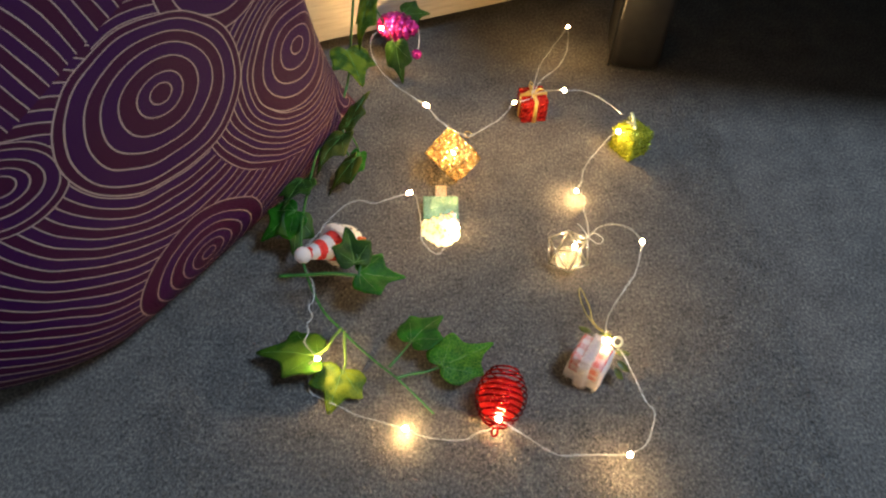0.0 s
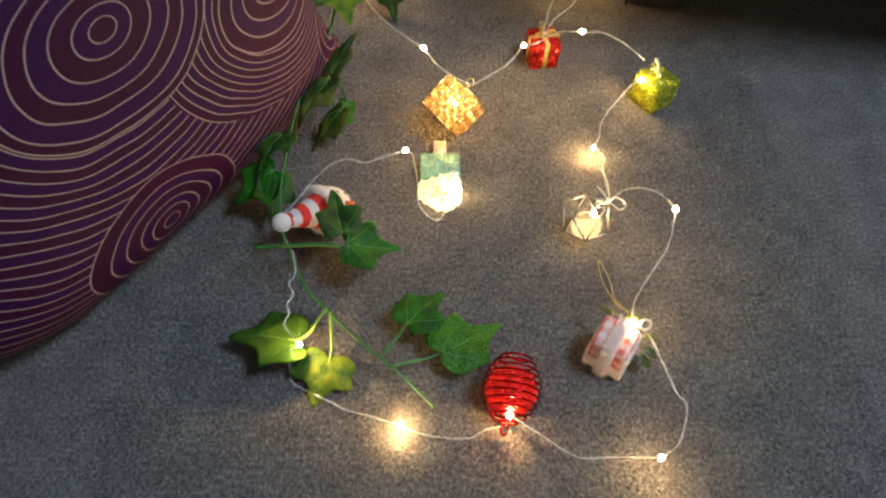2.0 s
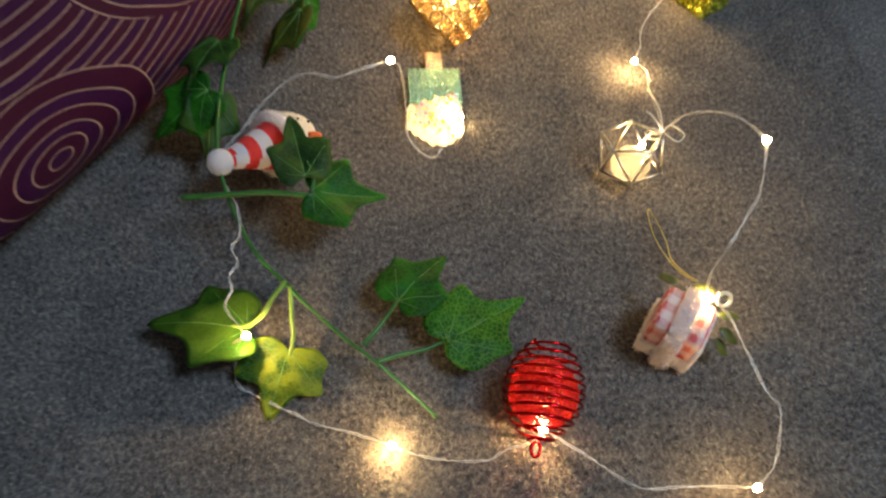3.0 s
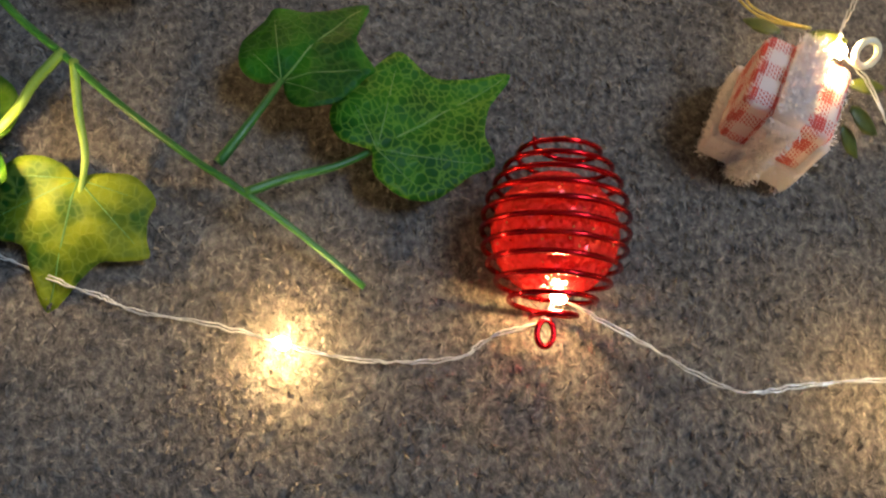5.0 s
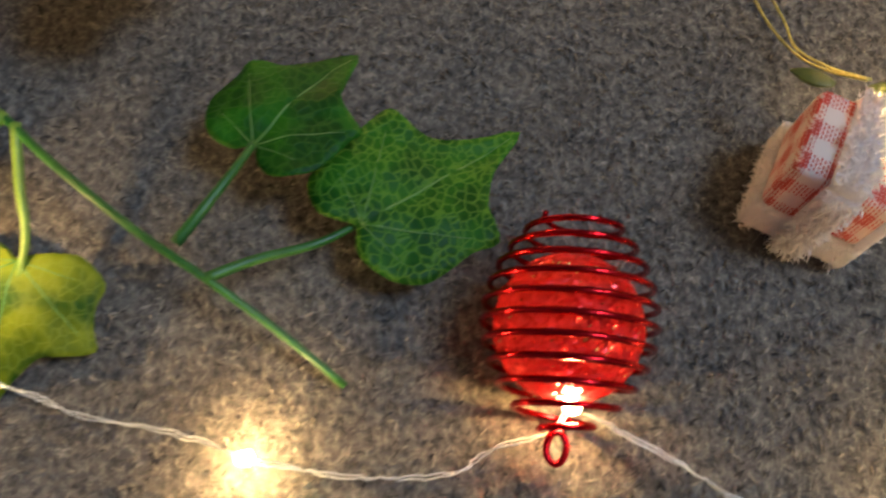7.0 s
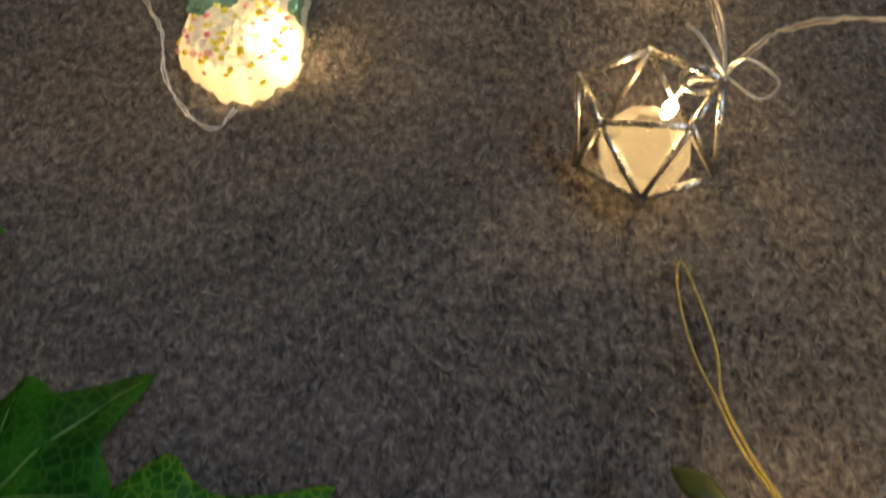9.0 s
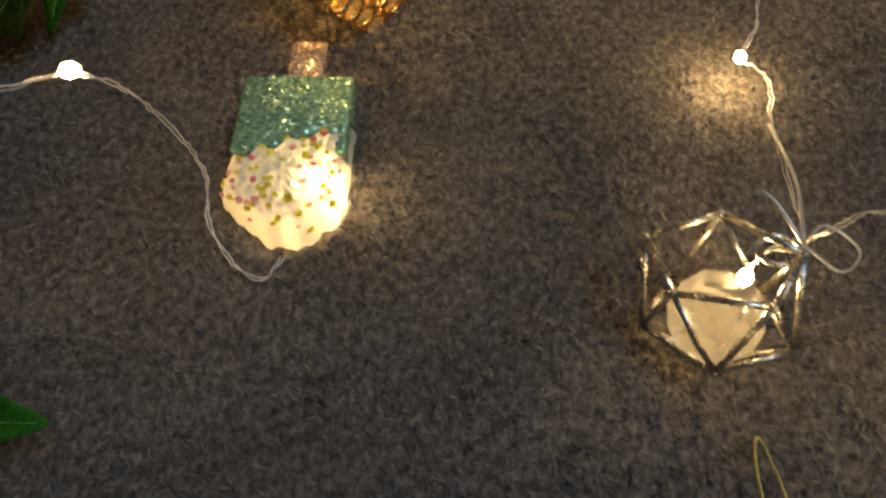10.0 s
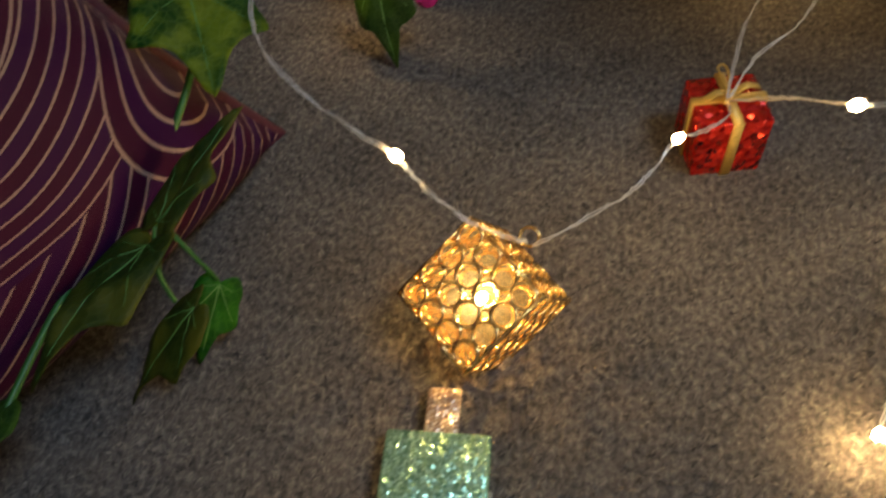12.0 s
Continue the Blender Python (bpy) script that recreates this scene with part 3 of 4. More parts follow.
def make_ivy():
    ivy = thing("ivy_garland", Matrix.Translation((-0.06, 0.40, 0)), "artificial ivy garland of green cloth leaves trailing over the carpet", "artificial ivy")
    stalk(ivy, [(-0.060, 0.86, 0.16), (-0.066, 0.79, 0.13), (-0.068, 0.72, 0.10), (-0.070, 0.665, 0.075), (-0.083, 0.63, 0.055), (-0.095, 0.585, 0.055),
                (-0.101, 0.54, 0.05), (-0.104, 0.49, 0.045), (-0.101, 0.455, 0.04), (-0.092, 0.428, 0.032), (-0.078, 0.402, 0.026), (-0.060, 0.383, 0.023),
                (-0.048, 0.370, 0.022), (-0.029, 0.352, 0.021), (-0.011, 0.338, 0.018), (0.006, 0.325, 0.010), (0.021, 0.312, 0.003)], 0.00155, STEM, "stem")
    # stalks of the leaves along the near end
    stalk(ivy, [(-0.061, 0.385, 0.023), (-0.067, 0.374, 0.025), (-0.071, 0.364, 0.026), (-0.079, 0.359, 0.022), (-0.089, 0.360, 0.019)], 0.0016, STEM_PALE)
    stalk(ivy, [(-0.058, 0.382, 0.023), (-0.057, 0.366, 0.019), (-0.056, 0.355, 0.015), (-0.058, 0.344, 0.011)], 0.0014, STEM_PALE)
    stalk(ivy, [(-0.018, 0.347, 0.020), (-0.011, 0.355, 0.022), (-0.004, 0.365, 0.022), (0.001, 0.374, 0.020)], 0.0016, STEM)
    stalk(ivy, [(-0.011, 0.338, 0.018), (0.001, 0.343, 0.016), (0.017, 0.347, 0.015), (0.032, 0.356, 0.011)], 0.0016, STEM)
    make_leaf(ivy, (-0.0783, 0.3586, 0.02), (-0.1342, 0.3633, 0.02), 0.052, IVY_PALE, roll=6, cup=0.3, seed=1)
    make_leaf(ivy, (-0.0582, 0.3499, 0.012), (-0.0688, 0.3123, 0.002), 0.05, IVY_MIX, roll=-4, cup=0.3, seed=2)
    make_leaf(ivy, (0.0, 0.3731, 0.02), (0.0302, 0.4068, 0.018), 0.043, IVY, roll=-6, cup=0.5, seed=3, fold=0.22)
    make_leaf(ivy, (0.0262, 0.3501, 0.014), (0.0766, 0.3827, 0.007), 0.051, IVY_NET, roll=4, cup=0.3, seed=4)
    # the shoot that lies over the snowman
    stalk(ivy, [(-0.119, 0.430, 0.040), (-0.095, 0.431, 0.041), (-0.070, 0.432, 0.042), (-0.045, 0.430, 0.041)], 0.0016, STEM, taper=-0.1)
    stalk(ivy, [(-0.047, 0.431, 0.042), (-0.046, 0.440, 0.047), (-0.050, 0.448, 0.050)], 0.0012, STEM)
    make_leaf(ivy, (-0.0484, 0.433, 0.041), (-0.0041, 0.4333, 0.036), 0.047, IVY, roll=3, cup=0.4, seed=5)
    make_leaf(ivy, (-0.0501, 0.4375, 0.048), (-0.0609, 0.4794, 0.054), 0.038, IVY_DARK, roll=6, cup=0.5, seed=6, fold=0.25)
    # far end, up against the cushion
    make_leaf(ivy, (-0.11, 0.505, 0.048), (-0.147, 0.484, 0.026), 0.04, IVY, roll=-15, cup=0.7, seed=7)
    make_leaf(ivy, (-0.108, 0.545, 0.05), (-0.124, 0.5, 0.056), 0.038, IVY_DARK, roll=20, cup=0.8, seed=8)
    make_leaf(ivy, (-0.11, 0.505, 0.042), (-0.112, 0.468, 0.022), 0.036, IVY_DARK, roll=-20, cup=0.8, seed=9)
    stalk(ivy, [(-0.0725, 0.612, 0.058), (-0.0709, 0.5985, 0.047), (-0.0663, 0.5921, 0.037)], 0.0013, STEM)
    stalk(ivy, [(-0.0715, 0.613, 0.059), (-0.0613, 0.607, 0.046), (-0.0565, 0.6064, 0.031)], 0.0011, STEM)
    make_leaf(ivy, (-0.0597, 0.5925, 0.035), (-0.0909, 0.5661, 0.006), 0.028, IVY_OLIVE, roll=10, cup=0.9, seed=10)
    make_leaf(ivy, (-0.0556, 0.6058, 0.03), (-0.0654, 0.5823, 0.006), 0.02, IVY, roll=-35, cup=0.9, seed=11)
    make_leaf(ivy, (-0.0712, 0.6036, 0.06), (-0.0955, 0.5479, 0.058), 0.032, IVY_OLIVE, roll=12, cup=0.7, seed=12)
    make_leaf(ivy, (-0.0702, 0.6086, 0.06), (-0.046, 0.6503, 0.08), 0.024, IVY_OLIVE, roll=-12, cup=0.7, seed=17)
    make_leaf(ivy, (-0.0714, 0.6938, 0.098), (-0.0518, 0.6486, 0.085), 0.05, IVY_MIX, roll=-10, cup=0.6, seed=13)
    make_leaf(ivy, (-0.0455, 0.718, 0.15), (-0.0601, 0.6785, 0.108), 0.030, IVY_MIX, roll=25, cup=0.7, seed=14)
    stalk(ivy, [(-0.064, 0.79, 0.125), (-0.040, 0.785, 0.080), (-0.022, 0.777, 0.045)], 0.0012, STEM)
    make_leaf(ivy, (-0.022, 0.782, 0.045), (-0.014, 0.756, 0.003), 0.034, IVY_DARK, roll=30, cup=0.8, seed=15)
    make_leaf(ivy, (-0.015, 0.835, 0.050), (0.020, 0.835, 0.052), 0.036, IVY_DARK, roll=30, cup=0.8, seed=16)
    return ivy


make_ivy()


# ---- string of lights ----
LEDS = {"purple": (-0.039, 0.792, 0.058), "a": (0.014, 0.629, 0.076), "gold": (0.043, 0.600, 0.036), "d": (0.109, 0.652, 0.063), "b": (0.1875, 0.8069, 0.055),
        "c": (0.159, 0.645, 0.086), "green": (0.227, 0.641, 0.034), "e": (0.174, 0.568, 0.014), "crystal": (0.1588, 0.4799, 0.0270), "f": (0.204, 0.437, 0.085),
        "gift": (0.1715, 0.3640, 0.0380), "h": (0.175, 0.263, 0.029), "red": (0.074, 0.2985, 0.020), "i": (-0.0031, 0.2952, 0.0095), "leaf": (-0.0778, 0.3478, 0.0325),
        "g": (-0.002, 0.503, 0.075), "bar": (0.0462, 0.5180, 0.0092)}
RUNS = [
    [LEDS["purple"], (-0.047, 0.740, 0.080), (-0.045, 0.690, 0.097), (-0.033, 0.657, 0.097), (-0.012, 0.640, 0.087), LEDS["a"]],
    [LEDS["a"], (0.022, 0.624, 0.068), (0.027, 0.623, 0.062), (0.038, 0.618, 0.056), (0.048, 0.619, 0.048), (0.058, 0.620, 0.042)],
    [(0.060, 0.619, 0.042), (0.068, 0.621, 0.046), (0.081, 0.628, 0.050), (0.092, 0.633, 0.055), (0.101, 0.641, 0.060), LEDS["d"], (0.118, 0.660, 0.058), (0.132, 0.679, 0.048), (0.136, 0.699, 0.038)],
    [(0.136, 0.700, 0.038), (0.1473, 0.741, 0.043), (0.1635, 0.7686, 0.049), (0.1768, 0.7895, 0.053), LEDS["b"]],
    [LEDS["b"], (0.1826, 0.7683, 0.052), (0.1692, 0.7385, 0.047), (0.1495, 0.7211, 0.042), (0.137, 0.700, 0.038)],
    [(0.137, 0.698, 0.038), (0.148, 0.671, 0.065), LEDS["c"], (0.184, 0.658, 0.075), (0.213, 0.674, 0.050), (0.235, 0.667, 0.036)],
    [LEDS["green"], (0.218, 0.640, 0.026), (0.207, 0.630, 0.018), (0.196, 0.619, 0.012), (0.187, 0.603, 0.010), (0.182, 0.584, 0.012), LEDS["e"]],
    [LEDS["e"], (0.182, 0.560, 0.012), (0.177, 0.537, 0.020), (0.174, 0.513, 0.028), (0.1722, 0.4865, 0.0335), (0.164, 0.4845, 0.0335), (0.160, 0.4825, 0.027), LEDS["crystal"]],
    [(0.1722, 0.4865, 0.0335), (0.175, 0.484, 0.045), (0.180, 0.484, 0.052), (0.189, 0.476, 0.064), (0.1965, 0.463, 0.075), (0.201, 0.450, 0.081), LEDS["f"]],
    [LEDS["f"], (0.1935, 0.4065, 0.083), (0.180, 0.3870, 0.080), (0.171, 0.3749, 0.076), (0.1678, 0.3715, 0.068), (0.1672, 0.3700, 0.057), (0.1685, 0.3670, 0.045), LEDS["gift"]],
    [LEDS["gift"], (0.184, 0.357, 0.030), (0.193, 0.339, 0.022), (0.200, 0.317, 0.018), (0.207, 0.310, 0.014), (0.204, 0.297, 0.014), (0.193, 0.277, 0.018), LEDS["h"]],
    [LEDS["h"], (0.161, 0.266, 0.022), (0.140, 0.267, 0.020), (0.122, 0.267, 0.019), (0.110, 0.275, 0.015), (0.095, 0.287, 0.014), LEDS["red"]],
    [LEDS["red"], (0.069, 0.294, 0.012), (0.059, 0.293, 0.008), (0.053, 0.291, 0.005), (0.047, 0.288, 0.004), (0.033, 0.288, 0.003), (0.018, 0.290, 0.003), (0.007, 0.293, 0.003), LEDS["i"]],
    [LEDS["i"], (-0.016, 0.302, 0.003), (-0.036, 0.308, 0.003), (-0.046, 0.311, 0.003), (-0.053, 0.315, 0.004), (-0.062, 0.319, 0.005), (-0.074, 0.326, 0.002), (-0.086, 0.334, 0.002),
     (-0.087, 0.343, 0.006), (-0.087, 0.348, 0.020), LEDS["leaf"]],
    [LEDS["leaf"], (-0.091, 0.367, 0.027), (-0.089, 0.378, 0.027), (-0.091, 0.387, 0.027), (-0.087, 0.394, 0.028), (-0.091, 0.404, 0.029), (-0.087, 0.411, 0.031), (-0.089, 0.427, 0.034),
     (-0.096, 0.440, 0.035), (-0.102, 0.452, 0.036)],
    [(-0.102, 0.464, 0.036), (-0.090, 0.473, 0.045), (-0.078, 0.484, 0.055), (-0.062, 0.495, 0.065), (-0.048, 0.495, 0.072), (-0.034, 0.491, 0.073), (-0.018, 0.496, 0.075), LEDS["g"]],
    [LEDS["g"], (0.003, 0.504, 0.071), (0.005, 0.510, 0.058), (0.008, 0.515, 0.035), (0.0095, 0.514, 0.018), (0.010, 0.504, 0.010), (0.014, 0.497, 0.006), (0.021, 0.490, 0.004),
     (0.028, 0.488, 0.004), (0.033, 0.494, 0.006)],
]


def make_lights():
    string = thing("string_lights", Matrix.Translation((0.05, 0.45, 0)), "lit warm-white string lights on thin twisted silver wire", "string lights")
    o = string.matrix_world.translation
    rng = np.random.default_rng(4)
    for run in RUNS:
        line = smooth_line([Vector(p) - o for p in run], 10)
        for k in range(1, len(line) - 1):
            line[k] = line[k] + Vector(rng.normal(0, 0.00018, 3))
        bm = bmesh.new()
        turn = rng.random() * 6
        for sign in (1, -1):
            strand = []
            for k, q in enumerate(line):
                way = (line[min(k + 1, len(line) - 1)] - line[max(k - 1, 0)]).normalized()
                side = way.cross(Vector((0, 0, 1))).normalized()
                up = side.cross(way)
                a = turn + k * 0.22
                strand.append(q + sign * 0.00050 * (side * math.cos(a) + up * math.sin(a)))
            sweep(bm, strand, 0.00027, 6)
        part("wire", bm, WIRE, string)
    for at in LEDS.values():
        run = next(r for r in RUNS if at in r) if any(at in r for r in RUNS) else [at, (at[0], at[1] + 0.01, at[2])]
        k = run.index(at)
        way = (Vector(run[min(k + 1, len(run) - 1)]) - Vector(run[max(k - 1, 0)])).normalized()
        bm = bmesh.new()
        bmesh.ops.create_icosphere(bm, subdivisions=2, radius=0.00182, matrix=way.to_track_quat("Z", "Y").to_matrix().to_4x4() @ Matrix.Diagonal((1, 1, 1.3, 1)))
        bead = part("led_bead", bm, LED, string)
        bead.location = Vector(at) - o
    return string


make_lights()


# ---- hanging ornaments laid on the carpet ----
def make_red_bulb():
    """A wire spiral, onion-shaped, round a red ball; its axis lies on the carpet."""
    bulb = thing("spiral_ornament", Matrix.Translation((0.078, 0.320, 0)), "red lacquered wire spiral ornament round a red glittery ball", "ornament")
    loop_end, top = Vector((0.0705, 0.2905, 0.013)), Vector((0.0835, 0.346, 0.0225))
    o = bulb.matrix_world.translation
    axis = (top - loop_end).normalized()
    m = Matrix.Translation(loop_end - o) @ axis.to_track_quat("Z", "Y").to_matrix().to_4x4()
    length, turns, per = (top - loop_end).length, 11, 44
    line = []
    for k in range(turns * per + 1):
        t = k / (turns * per)
        h = length * (0.06 + 0.94 * t)
        r = 0.0216 * math.sin(math.pi * (0.03 + 0.89 * t ** 0.93)) ** 0.66
        r = max(r, 0.003)
        a = 2 * math.pi * turns * t
        line.append(m @ Vector((r * math.cos(a), r * math.sin(a), h)))
    part("spiral", sweep(bmesh.new(), line, 0.00085, 8), RED_METAL, bulb)
    part("ball", ball(0.0188, m @ Matrix.Translation((0, 0, 0.0290)), 40, 24), RED_GLASS, bulb, "red plastic ball full of glitter")
    specks = bmesh.new()
    rng = np.random.default_rng(9)
    centre = m @ Vector((0, 0, 0.0290))
    for _ in range(240):
        n = Vector(rng.normal(0, 1, 3)).normalized()
        q = n.to_track_quat("Z", "Y").to_matrix().to_4x4()
        bmesh.ops.create_circle(specks, cap_ends=True, segments=6, radius=0.0002 + 0.00028 * rng.random(), matrix=Matrix.Translation(centre + n * 0.01885) @ q @ pose(0, 0, 0, *(rng.normal(0, 25, 3))))
    tagged(part("glitter", specks, GOLD, bulb, "gold glitter flecks"), kind="stuff")
    hook = [m @ Vector((0.0024 * math.sin(a), 0.0, -0.0002 + 0.0038 * math.cos(a))) for a in (2 * math.pi * k / 24 for k in range(24))]
    part("hook", sweep(bmesh.new(), hook, 0.0009, 8, True), RED_METAL, bulb)
    return bulb


def make_ring_lantern():
    """A cube of joined gold rings, tipped on the carpet, lit from within."""
    m = Matrix.Translation((0.0438, 0.6075, 0.0252)) @ Vector((-0.28, -0.50, 0.82)).to_track_quat("Z", "Y").to_matrix().to_4x4() @ pose(0, 0, 0, 0, 0, -20)
    lantern = thing("ring_lantern", m, "gold filigree cube ornament of joined rings, lit inside", "ornament")
    side, ring = 0.0375, 0.00455
    circle = bpy.data.meshes.new("ring")
    bm = sweep(bmesh.new(), [Vector((ring * math.cos(a), ring * math.sin(a), 0)) for a in (2 * math.pi * k / 18 for k in range(18))], 0.00078, 6, True)
    bm.to_mesh(circle)
    bm.free()
    circle.materials.append(GOLD)
    circle.polygons.foreach_set("use_smooth", [True] * len(circle.polygons))
    for axis in range(3):
        turn = (pose(0, 0, 0), pose(0, 0, 0, 90, 0, 0), pose(0, 0, 0, 0, 90, 0))[axis]
        for sign in (1, -1):
            step = side / 4
            for r in range(4):
                for c in range(4):
                    x, y = (c - 1.5) * step, (r - 1.5) * step
                    ob = new("ring", circle)
                    ob.parent = lantern
                    ob.matrix_local = turn @ pose(x, y, sign * side / 2)
    h = side / 2
    for sx, sy in ((1, 1), (1, -1), (-1, 1), (-1, -1)):
        for a in range(3):
            ends = [(sx * h, sy * h, -h), (sx * h, sy * h, h)]
            ends = [Vector(e[-a:] + e[:-a]) for e in ends]
            part("edge_wire", sweep(bmesh.new(), [ends[0], ends[0].lerp(ends[1], 0.5), ends[1]], 0.0006, 6), GOLD, lantern)
    part("film", block(side - 0.0016, side - 0.0016, side - 0.0016, bevel=0.001), AMBER, lantern, "thin amber film lining")
    inv = m.inverted()
    eye = [inv @ Vector((0.0588 + 0.0034 * math.cos(a), 0.6225 + 0.0030 * math.sin(a), 0.0425 + 0.0018 * math.sin(a))) for a in (2 * math.pi * k / 20 for k in range(20))]
    part("hanging_ring", sweep(bmesh.new(), eye, 0.0006, 6, True), GOLD, lantern)
    return lantern


def amber_material():
    m, nt, b = shader("amber_film")
    b.inputs["Base Color"].default_value = (0.95, 0.72, 0.36, 1)
    b.inputs["Roughness"].default_value = 0.3
    thin = nt.nodes.new("ShaderNodeBsdfTranslucent")
    thin.inputs["Color"].default_value = (0.98, 0.86, 0.58, 1)
    clear = nt.nodes.new("ShaderNodeBsdfTransparent")
    clear.inputs["Color"].default_value = (1.0, 0.93, 0.74, 1)
    one, two = node(nt, "ShaderNodeMixShader", Fac=0.7), node(nt, "ShaderNodeMixShader", Fac=0.915)
    nt.links.new(b.outputs[0], one.inputs[1])
    nt.links.new(thin.outputs[0], one.inputs[2])
    nt.links.new(one.outputs[0], two.inputs[1])
    nt.links.new(clear.outputs[0], two.inputs[2])
    nt.links.new(two.outputs[0], nt.nodes["Material Output"].inputs[0])
    return m


AMBER = amber_material()


def make_ice_bar():
    bar = thing("ice_lolly_ornament", Matrix.Translation((0.0295, 0.532, 0)), "sea-green glitter ice-lolly ornament dipped in white icing with sprinkles", "ornament")
    bm = block(0.0368, 0.032, 0.011, Matrix.Translation((0.0005, 0.0125, 0.0065)), 0.0014, 2)
    part("body", bm, GREEN_GLITTER, bar, "sea-green glittered block")
    part("stick", block(0.0122, 0.018, 0.0055, Matrix.Translation((0.001, 0.0375, 0.0065)), 0.001, 2), PINK_GLITTER, bar, "pink-gold glittered stick")
    rng = np.random.default_rng(12)
    icing, spokes, rows = bmesh.new(), 150, 34

    def inside(x, y):
        """How far a spot lies within the icing's ragged outline."""
        high = 0.0035 + 0.0065 * (x / 0.018) + 0.0014 * math.sin(x * 700 + 0.6)
        low = -0.0325 + 0.013 * max(0.0, (-x - 0.001) / 0.017) ** 1.2 + 0.012 * max(0.0, (x - 0.006) / 0.0135) ** 1.6 + 0.0004 * math.sin(x * 600)
        wave = 0.0003 * math.sin(y * 700)
        return min(high - y, y - low, x + 0.0192 + wave, 0.0196 + wave - x)

    hub = Vector((0.0005, -0.012))

    def reach(angle):
        """How far the outline lies from the hub."""
        near, far = 0.0, 0.05
        for _ in range(24):
            mid = (near + far) / 2
            if inside(hub.x + mid * math.cos(angle), hub.y + mid * math.sin(angle)) > 0:
                near = mid
            else:
                far = mid
        return near

    def crust(angle, share):
        r = reach(angle) * share * (1 + 0.004 * math.sin(angle * 17) * share)
        x, y = hub.x + r * math.cos(angle), hub.y + r * math.sin(angle)
        lump = 0.0
        for scale, high in ((420, 0.0014), (900, 0.0007)):
            d = noise.voronoi(Vector((x * scale, y * scale, 3.0)))[0][0]
            lump += high * (0.55 - d)
        rim = 1 - min(1.0, max(0.0, inside(x, y)) / 0.0075)
        return Vector((x, y, 0.0010 + (0.0126 + lump) * (1 - rim ** 2.4) ** 0.6))

    middle = icing.verts.new(crust(0.0, 0.0))
    rings = [[icing.verts.new(crust(2 * math.pi * k / spokes, (r + 1) / rows)) for k in range(spokes)] for r in range(rows)]
    for k in range(spokes):
        icing.faces.new((middle, rings[0][k], rings[0][(k + 1) % spokes]))
        for inner, outer in zip(rings, rings[1:]):
            icing.faces.new((inner[k], outer[k], outer[(k + 1) % spokes], inner[(k + 1) % spokes]))
    part("icing", icing, ICING, bar, "white icing with a lumpy edge")
    placed = 0
    while placed < 80:
        x, y = rng.uniform(-0.019, 0.020), rng.uniform(-0.033, 0.011)
        if inside(x, y) < 0.0012:
            continue
        placed += 1
        way = Vector((x, y)) - hub
        angle = math.atan2(way.y, way.x)
        q = crust(angle, way.length / reach(angle))
        n = Vector((rng.normal(0, 0.5), rng.normal(0, 0.5), 0.8)).normalized()
        size = 0.0008 + 0.0007 * rng.random()
        bead = bmesh.new()
        bmesh.ops.create_icosphere(bead, subdivisions=1, radius=size, matrix=Matrix.Diagonal((1, 1, 0.5, 1)))
        pick = 0 if rng.random() < 0.5 else int(rng.integers(1, 4))
        ob = part("sprinkle", bead, SPRINKLES[pick], bar)
        ob.location = q + n * 0.0003
    return bar


def ribbon_cross(parent, s, w, material, name="ribbon"):
    """Two bands round a box."""
    for turn in (0, 90):
        bm = bmesh.new()
        m = pose(0, 0, 0, 0, 0, turn)
        for centre, size in (((0, 0, s / 2 + 0.0004), (s + 0.0016, w, 0.0008)), ((s / 2 + 0.0004, 0, 0), (0.0008, w, s)), ((-s / 2 - 0.0004, 0, 0), (0.0008, w, s))):
            block(*size, m @ Matrix.Translation(centre), bm=bm)
        part(name, bm, material, parent)


def make_gift_box(at, yaw, s, foil, band, label, tails, tinsel=0):
    m = Matrix.Translation((*at, s / 2)) @ pose(0, 0, 0, 0, 0, yaw)
    gift = thing("gift_box_ornament", m, label, "ornament", "gift box ornaments")
    bm = block(s, s, s, None, 0.0012, 2)
    part("box", bm, foil, gift)
    if tinsel:
        rng = np.random.default_rng(31)
        pts, nrm = [], []
        for _ in range(tinsel):
            axis, sign, a, b = int(rng.integers(3)), 1 if rng.random() < 0.5 else -1, rng.uniform(-1, 1), rng.uniform(-1, 1)
            n = [a * 0.5, b * 0.5, a * b * 0.3]
            q = [a, b, 0.0]
            q.insert(axis, sign)
            n.insert(axis, sign)
            pts.append(Vector(q[:3] if axis < 2 else (a, b, sign)) * (s / 2))
            nrm.append(Vector(n[:3] if axis < 2 else (a * 0.5, b * 0.5, sign)).normalized())
        tagged(part("tinsel", fur(pts, nrm, 0.0026, 0.00035, rng), foil, gift, "short yellow-green tinsel strands"), kind="stuff")
    else:
        ribbon_cross(gift, s, 0.0042, band)
    knot = s / 2 + 0.002
    part("knot", ball(0.0026, Matrix.Translation((0, 0, knot)), 12, 8), band, gift)
    loop = [(0, 0, knot), (-0.0012, 0.006, knot + 0.003), (-0.0022, 0.013, knot + 0.004), (0.0004, 0.015, knot + 0.004), (0.0014, 0.010, knot + 0.004), (0, 0, knot)]
    part("hanging_loop", tube([pose(0, 0, 0, 0, 0, 10 - yaw) @ Vector(p) for p in loop], 0.0005, 6, 5), band, gift)
    for t in tails:
        line = [Vector((0, 0, knot)), Vector(t) * 0.5 + Vector((0, 0, knot + 0.003)), Vector(t) + Vector((0, 0, knot))]
        part("bow_tail", sweep(bmesh.new(), smooth_line(line, 5), 0.0019, 6, flat=0.25), band, gift)
    return gift


